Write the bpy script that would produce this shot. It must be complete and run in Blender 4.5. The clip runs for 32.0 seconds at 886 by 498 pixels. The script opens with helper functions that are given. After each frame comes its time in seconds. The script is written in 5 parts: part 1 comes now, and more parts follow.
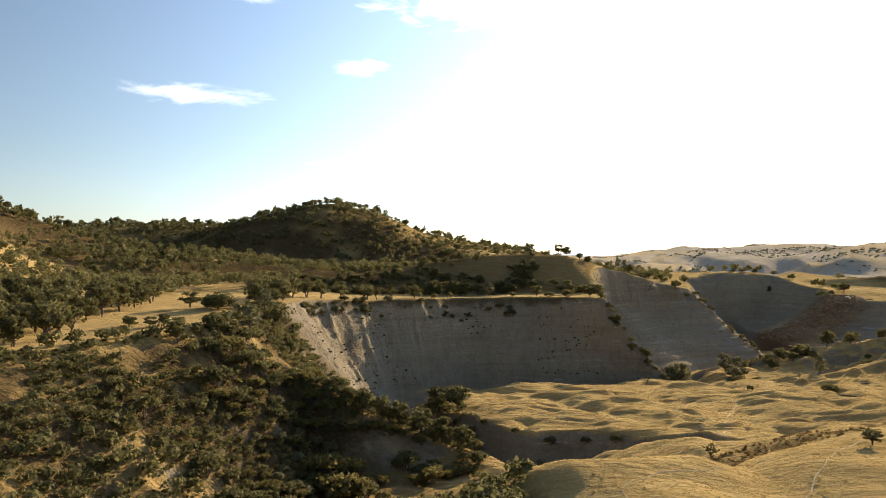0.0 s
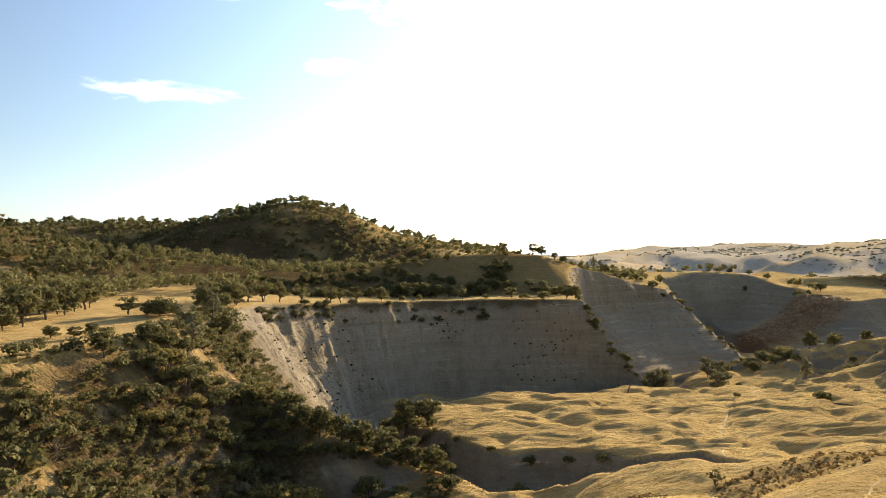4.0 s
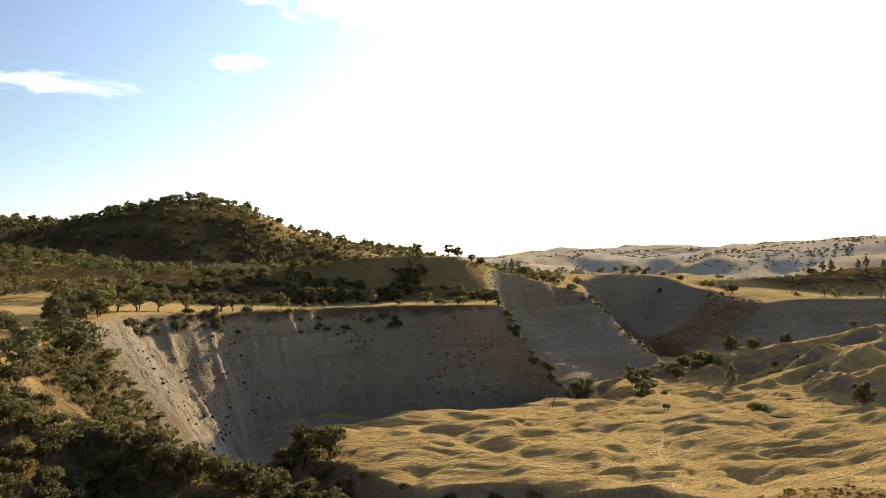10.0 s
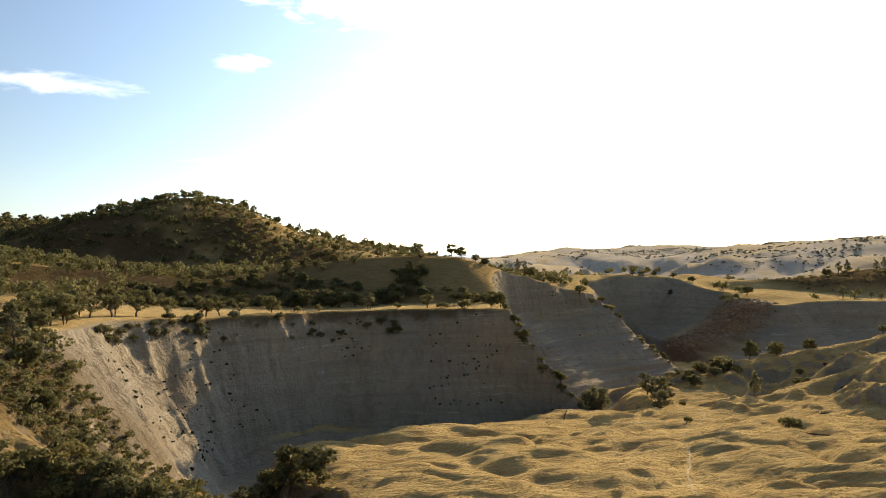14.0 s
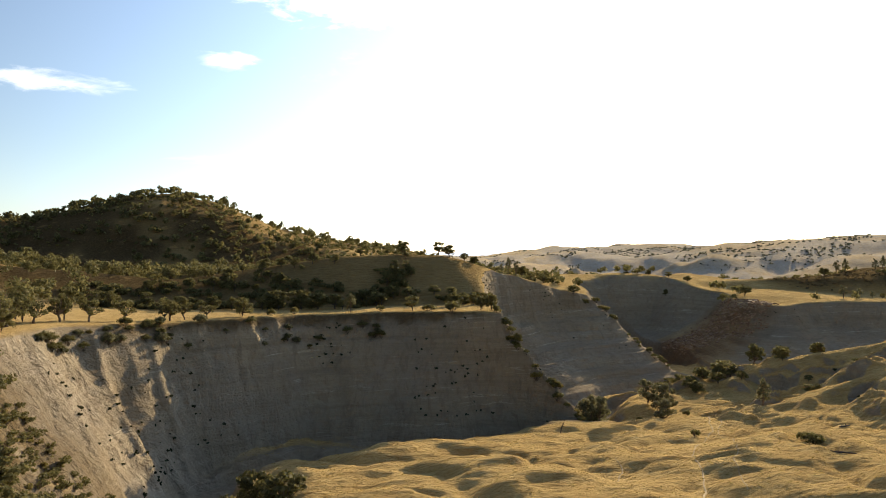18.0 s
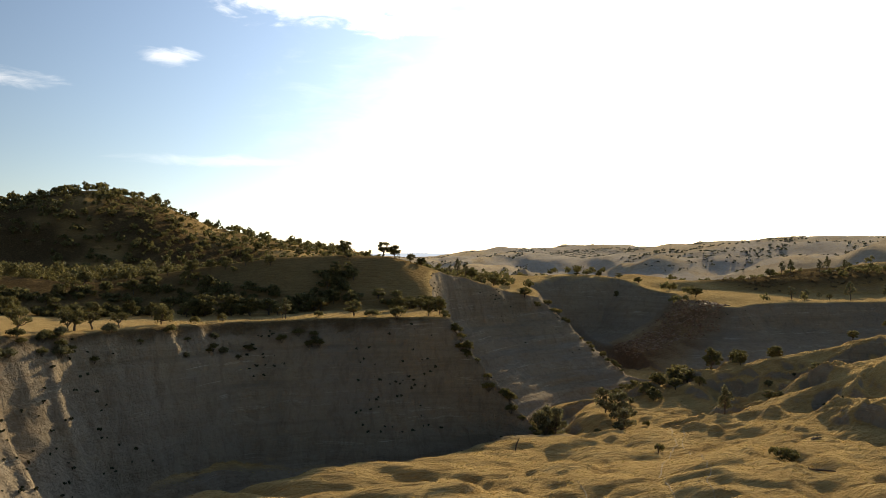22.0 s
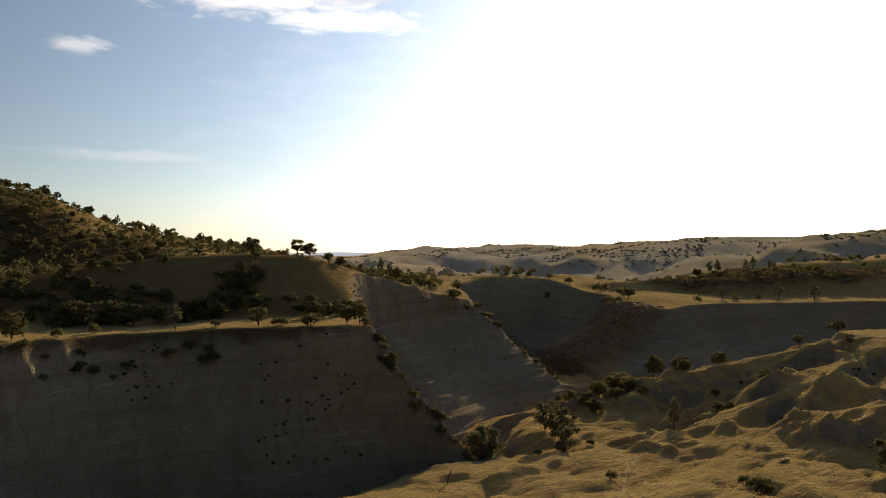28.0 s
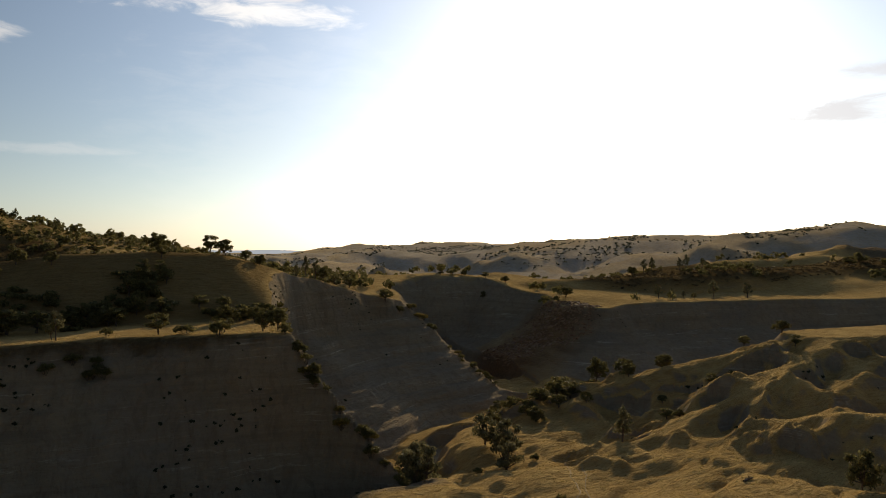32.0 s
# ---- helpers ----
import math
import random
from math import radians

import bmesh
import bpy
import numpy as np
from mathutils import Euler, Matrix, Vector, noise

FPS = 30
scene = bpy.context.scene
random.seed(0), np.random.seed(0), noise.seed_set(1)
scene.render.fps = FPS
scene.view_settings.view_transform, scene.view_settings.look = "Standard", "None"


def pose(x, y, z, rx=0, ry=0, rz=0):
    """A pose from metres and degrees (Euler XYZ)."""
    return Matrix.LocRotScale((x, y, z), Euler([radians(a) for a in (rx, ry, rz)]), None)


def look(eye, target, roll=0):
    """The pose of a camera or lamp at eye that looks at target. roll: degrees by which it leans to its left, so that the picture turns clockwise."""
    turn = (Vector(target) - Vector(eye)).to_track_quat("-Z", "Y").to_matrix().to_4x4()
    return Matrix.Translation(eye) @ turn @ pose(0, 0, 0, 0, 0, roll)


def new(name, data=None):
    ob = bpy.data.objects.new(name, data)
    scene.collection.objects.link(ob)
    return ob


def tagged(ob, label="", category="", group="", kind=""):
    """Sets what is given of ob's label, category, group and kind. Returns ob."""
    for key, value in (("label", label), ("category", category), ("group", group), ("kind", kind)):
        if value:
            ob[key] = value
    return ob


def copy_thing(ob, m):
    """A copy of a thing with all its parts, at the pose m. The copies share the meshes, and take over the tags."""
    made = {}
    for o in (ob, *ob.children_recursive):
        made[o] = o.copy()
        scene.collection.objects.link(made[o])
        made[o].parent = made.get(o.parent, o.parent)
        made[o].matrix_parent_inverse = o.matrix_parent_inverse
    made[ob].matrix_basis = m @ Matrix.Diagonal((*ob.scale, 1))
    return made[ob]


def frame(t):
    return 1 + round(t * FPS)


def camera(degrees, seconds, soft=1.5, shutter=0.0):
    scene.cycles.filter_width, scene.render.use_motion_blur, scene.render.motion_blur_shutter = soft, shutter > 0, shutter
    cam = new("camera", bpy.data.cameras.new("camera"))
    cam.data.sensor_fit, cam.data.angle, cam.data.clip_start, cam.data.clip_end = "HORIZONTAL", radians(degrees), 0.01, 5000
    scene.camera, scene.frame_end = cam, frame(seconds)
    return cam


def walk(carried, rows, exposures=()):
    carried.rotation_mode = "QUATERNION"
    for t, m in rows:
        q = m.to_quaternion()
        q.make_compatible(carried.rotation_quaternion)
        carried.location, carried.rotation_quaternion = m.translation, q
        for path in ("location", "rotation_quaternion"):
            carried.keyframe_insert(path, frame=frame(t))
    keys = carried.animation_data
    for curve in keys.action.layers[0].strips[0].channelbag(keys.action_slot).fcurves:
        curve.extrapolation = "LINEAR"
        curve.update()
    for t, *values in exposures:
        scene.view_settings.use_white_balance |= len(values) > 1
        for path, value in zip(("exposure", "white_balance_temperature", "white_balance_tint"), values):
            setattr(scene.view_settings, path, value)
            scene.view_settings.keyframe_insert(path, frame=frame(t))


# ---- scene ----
FOV = 65.16
PATH = [  # seconds, x, y, z, heading to the right, tilt up, roll
    (0.0, 0.05, -0.08, 59.81, -0.001, 0.367, 0.012),
    (0.5, 0.09, 2.35, 59.83, 0.566, 0.367, -0.009),
    (1.0, 0.13, 4.77, 59.84, 1.177, 0.367, -0.029),
    (1.5, 0.20, 7.17, 59.86, 1.752, 0.338, -0.047),
    (2.0, 0.27, 9.55, 59.87, 2.251, 0.309, -0.066),
    (2.5, 0.37, 11.91, 59.89, 2.349, 0.280, -0.084),
    (4.5, 0.89, 21.17, 59.94, 2.569, 0.347, -0.133),
    (5.0, 1.06, 23.44, 59.94, 3.229, 0.342, -0.122),
    (5.5, 1.25, 25.70, 59.95, 3.956, 0.338, -0.111),
    (6.0, 1.46, 27.95, 59.96, 4.682, 0.334, -0.100),
    (6.5, 1.68, 30.18, 59.97, 5.407, 0.336, -0.098),
    (7.0, 1.91, 32.41, 59.97, 6.204, 0.337, -0.097),
    (7.5, 2.16, 34.63, 59.98, 6.924, 0.338, -0.095),
    (8.0, 2.43, 36.84, 59.98, 7.642, 0.362, -0.106),
    (8.5, 2.71, 39.05, 59.99, 8.428, 0.386, -0.118),
    (9.0, 3.01, 41.25, 59.99, 9.215, 0.409, -0.129),
    (9.5, 3.32, 43.45, 59.99, 9.641, 0.439, -0.082),
    (10.0, 3.64, 45.66, 60.00, 9.635, 0.443, -0.076),
    (10.5, 3.98, 47.87, 60.00, 9.626, 0.447, -0.070),
    (11.0, 4.33, 50.07, 60.00, 9.541, 0.451, -0.065),
    (11.5, 4.69, 52.29, 60.00, 9.529, 0.455, -0.059),
    (12.0, 5.07, 54.51, 60.00, 9.514, 0.459, -0.053),
    (12.5, 5.45, 56.73, 60.00, 9.497, 0.460, -0.052),
    (13.0, 5.85, 58.96, 60.00, 9.478, 0.461, -0.052),
    (13.5, 6.26, 61.20, 59.99, 9.457, 0.462, -0.051),
    (14.0, 6.68, 63.45, 59.99, 9.435, 0.463, -0.051),
    (14.5, 7.11, 65.70, 59.99, 9.410, 0.464, -0.050),
    (16.5, 8.93, 74.79, 59.97, 9.436, 0.405, -0.007),
    (17.0, 9.41, 77.08, 59.97, 9.760, 0.386, -0.012),
    (17.5, 9.90, 79.37, 59.96, 10.078, 0.367, -0.018),
    (18.0, 10.40, 81.67, 59.96, 10.398, 0.348, -0.023),
    (18.5, 10.90, 83.97, 59.95, 10.710, 0.345, -0.016),
    (19.0, 11.42, 86.27, 59.95, 11.025, 0.342, -0.009),
    (19.5, 11.94, 88.58, 59.94, 11.546, 0.349, -0.021),
    (20.0, 12.48, 90.88, 59.94, 12.207, 0.357, -0.034),
    (20.5, 13.02, 93.19, 59.93, 12.869, 0.364, -0.047),
    (21.0, 13.58, 95.49, 59.92, 13.521, 0.380, -0.033),
    (21.5, 14.14, 97.79, 59.92, 14.094, 0.396, -0.019),
    (22.0, 14.72, 100.08, 59.91, 14.740, 0.413, -0.006),
    (22.5, 15.31, 102.37, 59.90, 15.376, 0.416, -0.005),
    (23.0, 15.91, 104.66, 59.90, 15.518, 0.420, -0.005),
    (23.5, 16.53, 106.93, 59.89, 15.515, 0.419, -0.013),
    (24.0, 17.16, 109.20, 59.88, 15.649, 0.417, -0.021),
    (24.5, 17.81, 111.47, 59.88, 16.331, 0.420, -0.019),
    (25.0, 18.48, 113.72, 59.87, 16.941, 0.422, -0.016),
    (25.5, 19.16, 115.97, 59.86, 17.605, 0.424, -0.014),
    (27.5, 22.13, 124.92, 59.84, 20.294, 0.404, 0.109),
    (28.0, 22.94, 127.16, 59.83, 20.969, 0.369, 0.128),
    (28.5, 23.78, 129.41, 59.83, 21.694, 0.335, 0.148),
    (29.0, 24.66, 131.66, 59.82, 22.465, 0.323, 0.179),
    (29.5, 25.57, 133.93, 59.82, 23.221, 0.312, 0.210),
    (30.0, 26.52, 136.23, 59.81, 23.953, 0.301, 0.240),
    (30.5, 27.51, 138.55, 59.81, 24.600, 0.202, 0.092),
    (31.0, 28.55, 140.90, 59.80, 25.226, 0.283, 0.209),
    (31.5, 29.64, 143.31, 59.80, 25.893, 0.242, 0.192),
    (32.0, 30.78, 145.76, 59.79, 26.531, 0.200, 0.176),
]


def aim(x, y, z, heading, tilt, roll):
    a, b = radians(heading), radians(tilt)
    ahead = Vector((math.sin(a) * math.cos(b), math.cos(a) * math.cos(b), math.sin(b)))
    return look((x, y, z), Vector((x, y, z)) + ahead, roll)


cam = camera(FOV, 32.0, soft=0.65)
walk(cam, [(r[0], aim(*r[1:])) for r in PATH], [(0, 0.76, 6500, 10), (2, 0.9, 6500, 10), (5, 1.1, 6500, 10), (7, 1.04, 6500, 10), (9.5, 0.76, 6500, 10), (18, 0.68, 6500, 10), (20, 0.4, 6500, 10), (22, 0.05, 6600, 10), (25, -0.24, 6750, 11), (32, -0.8, 6900, 11)])

# ---------------------------------------------------------------- light
SUN_HEADING, SUN_HEIGHT = 40.0, 17.5          # degrees right of +y, above the horizon


def sun_way():
    a, b = radians(SUN_HEADING), radians(SUN_HEIGHT)
    return Vector((math.sin(a) * math.cos(b), math.cos(a) * math.cos(b), math.sin(b)))


world = bpy.data.worlds.new("sky")
scene.world = world
world.use_nodes = True
wn, wl = world.node_tree.nodes, world.node_tree.links
wn.clear()
w_out = wn.new("ShaderNodeOutputWorld")
w_bg = wn.new("ShaderNodeBackground")
sky = wn.new("ShaderNodeTexSky")
sky.sky_type = "NISHITA"
sky.sun_disc = False
sky.sun_elevation = radians(SUN_HEIGHT)
sky.sun_rotation = radians(SUN_HEADING)
sky.altitude, sky.air_density, sky.dust_density, sky.ozone_density = 200, 1.15, 0.6, 4.0
w_bg.inputs["Strength"].default_value = 0.128


def w_math(op, a, b=None, c=None):
    n = wn.new("ShaderNodeMath")
    n.operation = op
    for k, v in enumerate((a, b, c)):
        if isinstance(v, (int, float)):
            n.inputs[k].default_value = v
        elif v is not None:
            wl.new(v, n.inputs[k])
    return n.outputs[0]


# thin clouds, by heading (degrees right of +y) and height above the horizon
w_co = wn.new("ShaderNodeTexCoord")
w_sep = wn.new("ShaderNodeSeparateXYZ")
wl.new(w_co.outputs["Generated"], w_sep.inputs[0])
heading = w_math("MULTIPLY", w_math("ARCTAN2", w_sep.outputs[0], w_sep.outputs[1]), 57.2958)
height = w_math("MULTIPLY", w_math("ARCSINE", w_sep.outputs[2]), 57.2958)
w_vec = wn.new("ShaderNodeCombineXYZ")
wl.new(w_math("MULTIPLY", heading, 0.16), w_vec.inputs[0])
wl.new(w_math("MULTIPLY", height, 0.55), w_vec.inputs[1])
w_noise = wn.new("ShaderNodeTexNoise")
w_noise.inputs["Scale"].default_value = 1.6
w_noise.inputs["Detail"].default_value = 8
w_noise.inputs["Roughness"].default_value = 0.62
w_noise.inputs["Distortion"].default_value = 0.5
wl.new(w_vec.outputs[0], w_noise.inputs["Vector"])


def bank(h, e, wide, tall, dense):
    """A cloud round a heading and a height, ragged by the noise."""
    u = w_math("DIVIDE", w_math("SUBTRACT", heading, h), wide)
    v = w_math("DIVIDE", w_math("SUBTRACT", height, e), tall)
    r = w_math("SQRT", w_math("ADD", w_math("MULTIPLY", u, u), w_math("MULTIPLY", v, v)))
    r = w_math("SUBTRACT", w_math("ADD", w_math("MULTIPLY", w_noise.outputs[0], 2.4), -0.2), r)
    n = wn.new("ShaderNodeMapRange")
    n.interpolation_type = "SMOOTHSTEP"
    wl.new(r, n.inputs[0])
    for k, x in enumerate((-0.1, 0.9, 0.0, dense)):
        n.inputs[k + 1].default_value = x
    return n.outputs[0]


cover = bank(-19.5, 12.2, 5.6, 0.8, 0.6)
for spec in ((-7.2, 14.9, 2.4, 0.7, 0.6), (-15.5, 20.0, 3.2, 0.9, 0.4), (5.0, 19.6, 11.0, 1.5, 0.9), (12.0, 18.4, 8.0, 1.2, 0.8), (0.0, 22.6, 16.0, 1.7, 0.8), (14.0, 8.0, 14.0, 12.0, 0.1), (-3, 7.3, 7, 0.5, 0.25), (20, 4.6, 12, 0.6, 0.3)):
    cover = w_math("MAXIMUM", cover, bank(*spec))
w_mix = wn.new("ShaderNodeMix")
w_mix.data_type = "RGBA"
wl.new(cover, w_mix.inputs[0])
w_pale = wn.new("ShaderNodeMix")
w_pale.data_type = "RGBA"
w_pale.inputs[0].default_value = 0.34
wl.new(sky.outputs[0], w_pale.inputs[6])
w_grey = wn.new("ShaderNodeRGBToBW")
wl.new(sky.outputs[0], w_grey.inputs[0])
wl.new(w_grey.outputs[0], w_pale.inputs[7])
w_dot = wn.new("ShaderNodeVectorMath")        # the sky brightens towards the sun
w_dot.operation = "DOT_PRODUCT"
wl.new(w_co.outputs["Generated"], w_dot.inputs[0])
w_dot.inputs[1].default_value = sun_way()
off_sun = w_math("MULTIPLY", w_math("ARCCOSINE", w_dot.outputs["Value"]), 57.2958)
w_near = wn.new("ShaderNodeMapRange")
wl.new(off_sun, w_near.inputs[0])
for k, v in enumerate((85.0, 20.0, 0.0, 1.0)):
    w_near.inputs[k + 1].default_value = v
glow = w_math("ADD", w_math("MULTIPLY", w_math("POWER", w_near.outputs[0], 1.5), 1.35), 0.66)
w_low = wn.new("ShaderNodeMapRange")           # and is milky along the horizon
w_low.interpolation_type = "SMOOTHSTEP"
wl.new(height, w_low.inputs[0])
for k, v in enumerate((0.0, 9.0, 1.12, 1.0)):
    w_low.inputs[k + 1].default_value = v
w_scale = wn.new("ShaderNodeVectorMath")
w_scale.operation = "SCALE"
wl.new(w_mix.outputs[2], w_scale.inputs[0])
wl.new(w_math("MULTIPLY", glow, w_low.outputs[0]), w_scale.inputs["Scale"])
wl.new(w_pale.outputs[2], w_mix.inputs[6])
w_mix.inputs[7].default_value = (8.6, 8.5, 8.4, 1)
shaded = bank(56, 10.0, 6.5, 1.5, 0.8)          # clouds seen against the light
for spec in ((44, 11.2, 4.0, 0.7, 0.5), (60, 12.6, 6, 0.9, 0.7), (55, 7.6, 7, 0.5, 0.6), (52, 5.2, 9, 0.55, 0.6), (60, 4.0, 9, 0.4, 0.5), (13.5, 19.9, 5.0, 0.6, 0.5)):
    shaded = w_math("MAXIMUM", shaded, bank(*spec))
w_under = wn.new("ShaderNodeMix")
w_under.data_type = "RGBA"
wl.new(shaded, w_under.inputs[0])
wl.new(w_scale.outputs[0], w_under.inputs[6])
w_under.inputs[7].default_value = (10.0, 9.9, 10.3, 1)
wl.new(w_under.outputs[2], w_bg.inputs[0])
wl.new(w_bg.outputs[0], w_out.inputs[0])

sun = bpy.data.lights.new("sun", "SUN")
sun.energy, sun.angle, sun.color = 5.0, radians(0.6), (1.0, 0.82, 0.56)
sun_ob = new("sun", sun)
sun_ob.matrix_world = look(sun_way() * 500, (0, 0, 0))


# ---------------------------------------------------------------- materials
def material(name, rough=0.9):
    m = bpy.data.materials.new(name)
    m.use_nodes = True
    b = m.node_tree.nodes["Principled BSDF"]
    b.inputs["Roughness"].default_value = rough
    b.inputs["Specular IOR Level"].default_value = 0.2
    return m, m.node_tree.nodes, m.node_tree.links, b


def ramp(nodes, links, source, stops):
    r = nodes.new("ShaderNodeValToRGB")
    while len(r.color_ramp.elements) < len(stops):
        r.color_ramp.elements.new(0.5)
    for e, (p, c) in zip(r.color_ramp.elements, stops):
        e.position, e.color = p, (*c, 1) if len(c) == 3 else c
    links.new(source, r.inputs[0])
    return r.outputs[0]


def noise_tex(nodes, links, vec, scale, detail=5, rough=0.55, distortion=0.0):
    n = nodes.new("ShaderNodeTexNoise")
    n.inputs["Scale"].default_value = scale
    n.inputs["Detail"].default_value = detail
    n.inputs["Roughness"].default_value = rough
    n.inputs["Distortion"].default_value = distortion
    links.new(vec, n.inputs["Vector"])
    return n.outputs[0]


def maths(nodes, links, op, a, b=None, c=None):
    n = nodes.new("ShaderNodeMath")
    n.operation = op
    for k, v in enumerate((a, b, c)):
        if v is None:
            continue
        if isinstance(v, (int, float)):
            n.inputs[k].default_value = v
        else:
            links.new(v, n.inputs[k])
    return n.outputs[0]


def mix(nodes, links, fac, a, b, blend="MIX"):
    n = nodes.new("ShaderNodeMix")
    n.data_type, n.blend_type = "RGBA", blend
    for k, v in ((0, fac), (6, a), (7, b)):
        if isinstance(v, (int, float)):
            n.inputs[k].default_value = v
        elif isinstance(v, tuple):
            n.inputs[k].default_value = (*v, 1)
        else:
            links.new(v, n.inputs[k])
    return n.outputs[2]


def smooth_map(nodes, links, v, lo, hi, a=0.0, b=1.0):
    n = nodes.new("ShaderNodeMapRange")
    n.interpolation_type = "SMOOTHSTEP"
    links.new(v, n.inputs[0])
    for k, x in enumerate((lo, hi, a, b)):
        n.inputs[k + 1].default_value = x
    return n.outputs[0]


def ground_material():
    m, n, l, b = material("dry_hills", 0.95)
    b.inputs["Specular IOR Level"].default_value = 0.0
    geo = n.new("ShaderNodeNewGeometry")
    pos = geo.outputs["Position"]
    sep = n.new("ShaderNodeSeparateXYZ")
    l.new(geo.outputs["Normal"], sep.inputs[0])
    up = sep.outputs[2]
    psep = n.new("ShaderNodeSeparateXYZ")
    l.new(pos, psep.inputs[0])
    wide = noise_tex(n, l, pos, 0.02, 5)
    mid = noise_tex(n, l, pos, 0.12, 6, 0.62)
    fine = noise_tex(n, l, pos, 1.1, 6, 0.7)
    # grass laid over by wind: streaks
    mp = n.new("ShaderNodeMapping")
    l.new(pos, mp.inputs[0])
    mp.inputs["Rotation"].default_value = (0, 0, 0.75)
    mp.inputs["Scale"].default_value = (0.25, 1.0, 1.0)
    streak = noise_tex(n, l, mp.outputs[0], 0.9, 5, 0.65, 0.6)
    grass = ramp(n, l, streak, [(0.25, (0.31, 0.188, 0.065)), (0.5, (0.53, 0.36, 0.138)), (0.75, (0.67, 0.495, 0.235))])
    grass2 = ramp(n, l, mid, [(0.3, (0.28, 0.17, 0.063)), (0.55, (0.50, 0.343, 0.132)), (0.8, (0.63, 0.465, 0.22))])
    grass = mix(n, l, 0.5, grass, grass2)
    speck = noise_tex(n, l, pos, 2.6, 4, 0.75)
    grass = mix(n, l, 1.0, grass, ramp(n, l, speck, [(0.3, (0.66, 0.6, 0.5)), (0.48, (1, 1, 1)), (0.72, (1.1, 1.08, 1.0))]), "MULTIPLY")
    # bare bluff: beds of silt and sand
    tilt = maths(n, l, "ADD", psep.outputs[2], maths(n, l, "MULTIPLY", mid, 1.6))
    comb = n.new("ShaderNodeCombineXYZ")
    l.new(maths(n, l, "MULTIPLY", psep.outputs[0], 0.02), comb.inputs[0])
    l.new(maths(n, l, "MULTIPLY", psep.outputs[1], 0.02), comb.inputs[1])
    l.new(maths(n, l, "MULTIPLY", tilt, 0.42), comb.inputs[2])
    beds = noise_tex(n, l, comb.outputs[0], 1.0, 6, 0.7)
    soil = ramp(n, l, beds, [(0.25, (0.265, 0.21, 0.135)), (0.44, (0.35, 0.282, 0.185)), (0.53, (0.395, 0.322, 0.215)), (0.60, (0.36, 0.29, 0.19)), (0.635, (0.53, 0.45, 0.315)), (0.66, (0.35, 0.286, 0.19))])
    # thin pale seams that come and go along the face
    seam_at = n.new("ShaderNodeCombineXYZ")
    l.new(maths(n, l, "MULTIPLY", psep.outputs[0], 0.012), seam_at.inputs[0])
    l.new(maths(n, l, "MULTIPLY", psep.outputs[1], 0.012), seam_at.inputs[1])
    l.new(maths(n, l, "ADD", psep.outputs[2], maths(n, l, "MULTIPLY", psep.outputs[0], -0.045)), seam_at.inputs[2])
    seams = noise_tex(n, l, seam_at.outputs[0], 0.62, 3, 0.8)
    breaks = noise_tex(n, l, pos, 0.07, 4, 0.6)
    seam = maths(n, l, "MULTIPLY", smooth_map(n, l, seams, 0.60, 0.64), smooth_map(n, l, breaks, 0.50, 0.60, 0.0, 0.8))
    soil = mix(n, l, seam, soil, (0.72, 0.63, 0.46))
    # slumped lower part, paler and greyer in patches
    soil = mix(n, l, smooth_map(n, l, noise_tex(n, l, pos, 0.035, 5, 0.6), 0.42, 0.62, 0.0, 0.55), soil, (0.32, 0.275, 0.21))
    dm = n.new("ShaderNodeMapping")
    l.new(pos, dm.inputs[0])
    dm.inputs["Rotation"].default_value = (0.45, 0.5, 0)
    dm.inputs["Scale"].default_value = (0.42, 0.42, 0.07)
    runs = noise_tex(n, l, dm.outputs[0], 1.0, 6, 0.68, 0.6)
    soil = mix(n, l, smooth_map(n, l, runs, 0.46, 0.66, 0.0, 0.5), soil, (0.235, 0.178, 0.118))
    soil = mix(n, l, smooth_map(n, l, fine, 0.45, 0.75, 0.0, 0.35), soil, (0.245, 0.19, 0.125))
    steep = smooth_map(n, l, maths(n, l, "ADD", up, maths(n, l, "MULTIPLY", maths(n, l, "SUBTRACT", mid, 0.5), 0.22)), 0.62, 0.78)
    at = n.new("ShaderNodeAttribute")
    at.attribute_name = "cover"
    steep = maths(n, l, "MULTIPLY", steep, maths(n, l, "SUBTRACT", 1.0, at.outputs["Alpha"]))
    base = mix(n, l, steep, soil, grass)
    # scrubby earth between the oaks
    cs = n.new("ShaderNodeSeparateColor")
    l.new(at.outputs["Color"], cs.inputs[0])
    scrub = ramp(n, l, fine, [(0.3, (0.06, 0.042, 0.02)), (0.55, (0.12, 0.082, 0.038)), (0.75, (0.24, 0.165, 0.075))])
    sc = maths(n, l, "MULTIPLY", cs.outputs[0], smooth_map(n, l, mid, 0.2, 0.42))
    base = mix(n, l, sc, base, scrub)
    bed = ramp(n, l, fine, [(0.3, (0.38, 0.31, 0.22)), (0.7, (0.55, 0.47, 0.35))])
    base = mix(n, l, cs.outputs[1], base, bed)
    red = ramp(n, l, fine, [(0.3, (0.10, 0.06, 0.035)), (0.7, (0.27, 0.16, 0.085))])
    base = mix(n, l, maths(n, l, "MULTIPLY", cs.outputs[2], 0.8), base, red)
    # distance haze over the far hills, put into their base colour as grey
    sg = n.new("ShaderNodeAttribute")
    sg.attribute_name = "haze_grey"
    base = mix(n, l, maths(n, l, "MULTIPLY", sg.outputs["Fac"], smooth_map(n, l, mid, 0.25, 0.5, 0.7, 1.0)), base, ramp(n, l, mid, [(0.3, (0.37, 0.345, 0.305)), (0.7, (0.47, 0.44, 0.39))]))
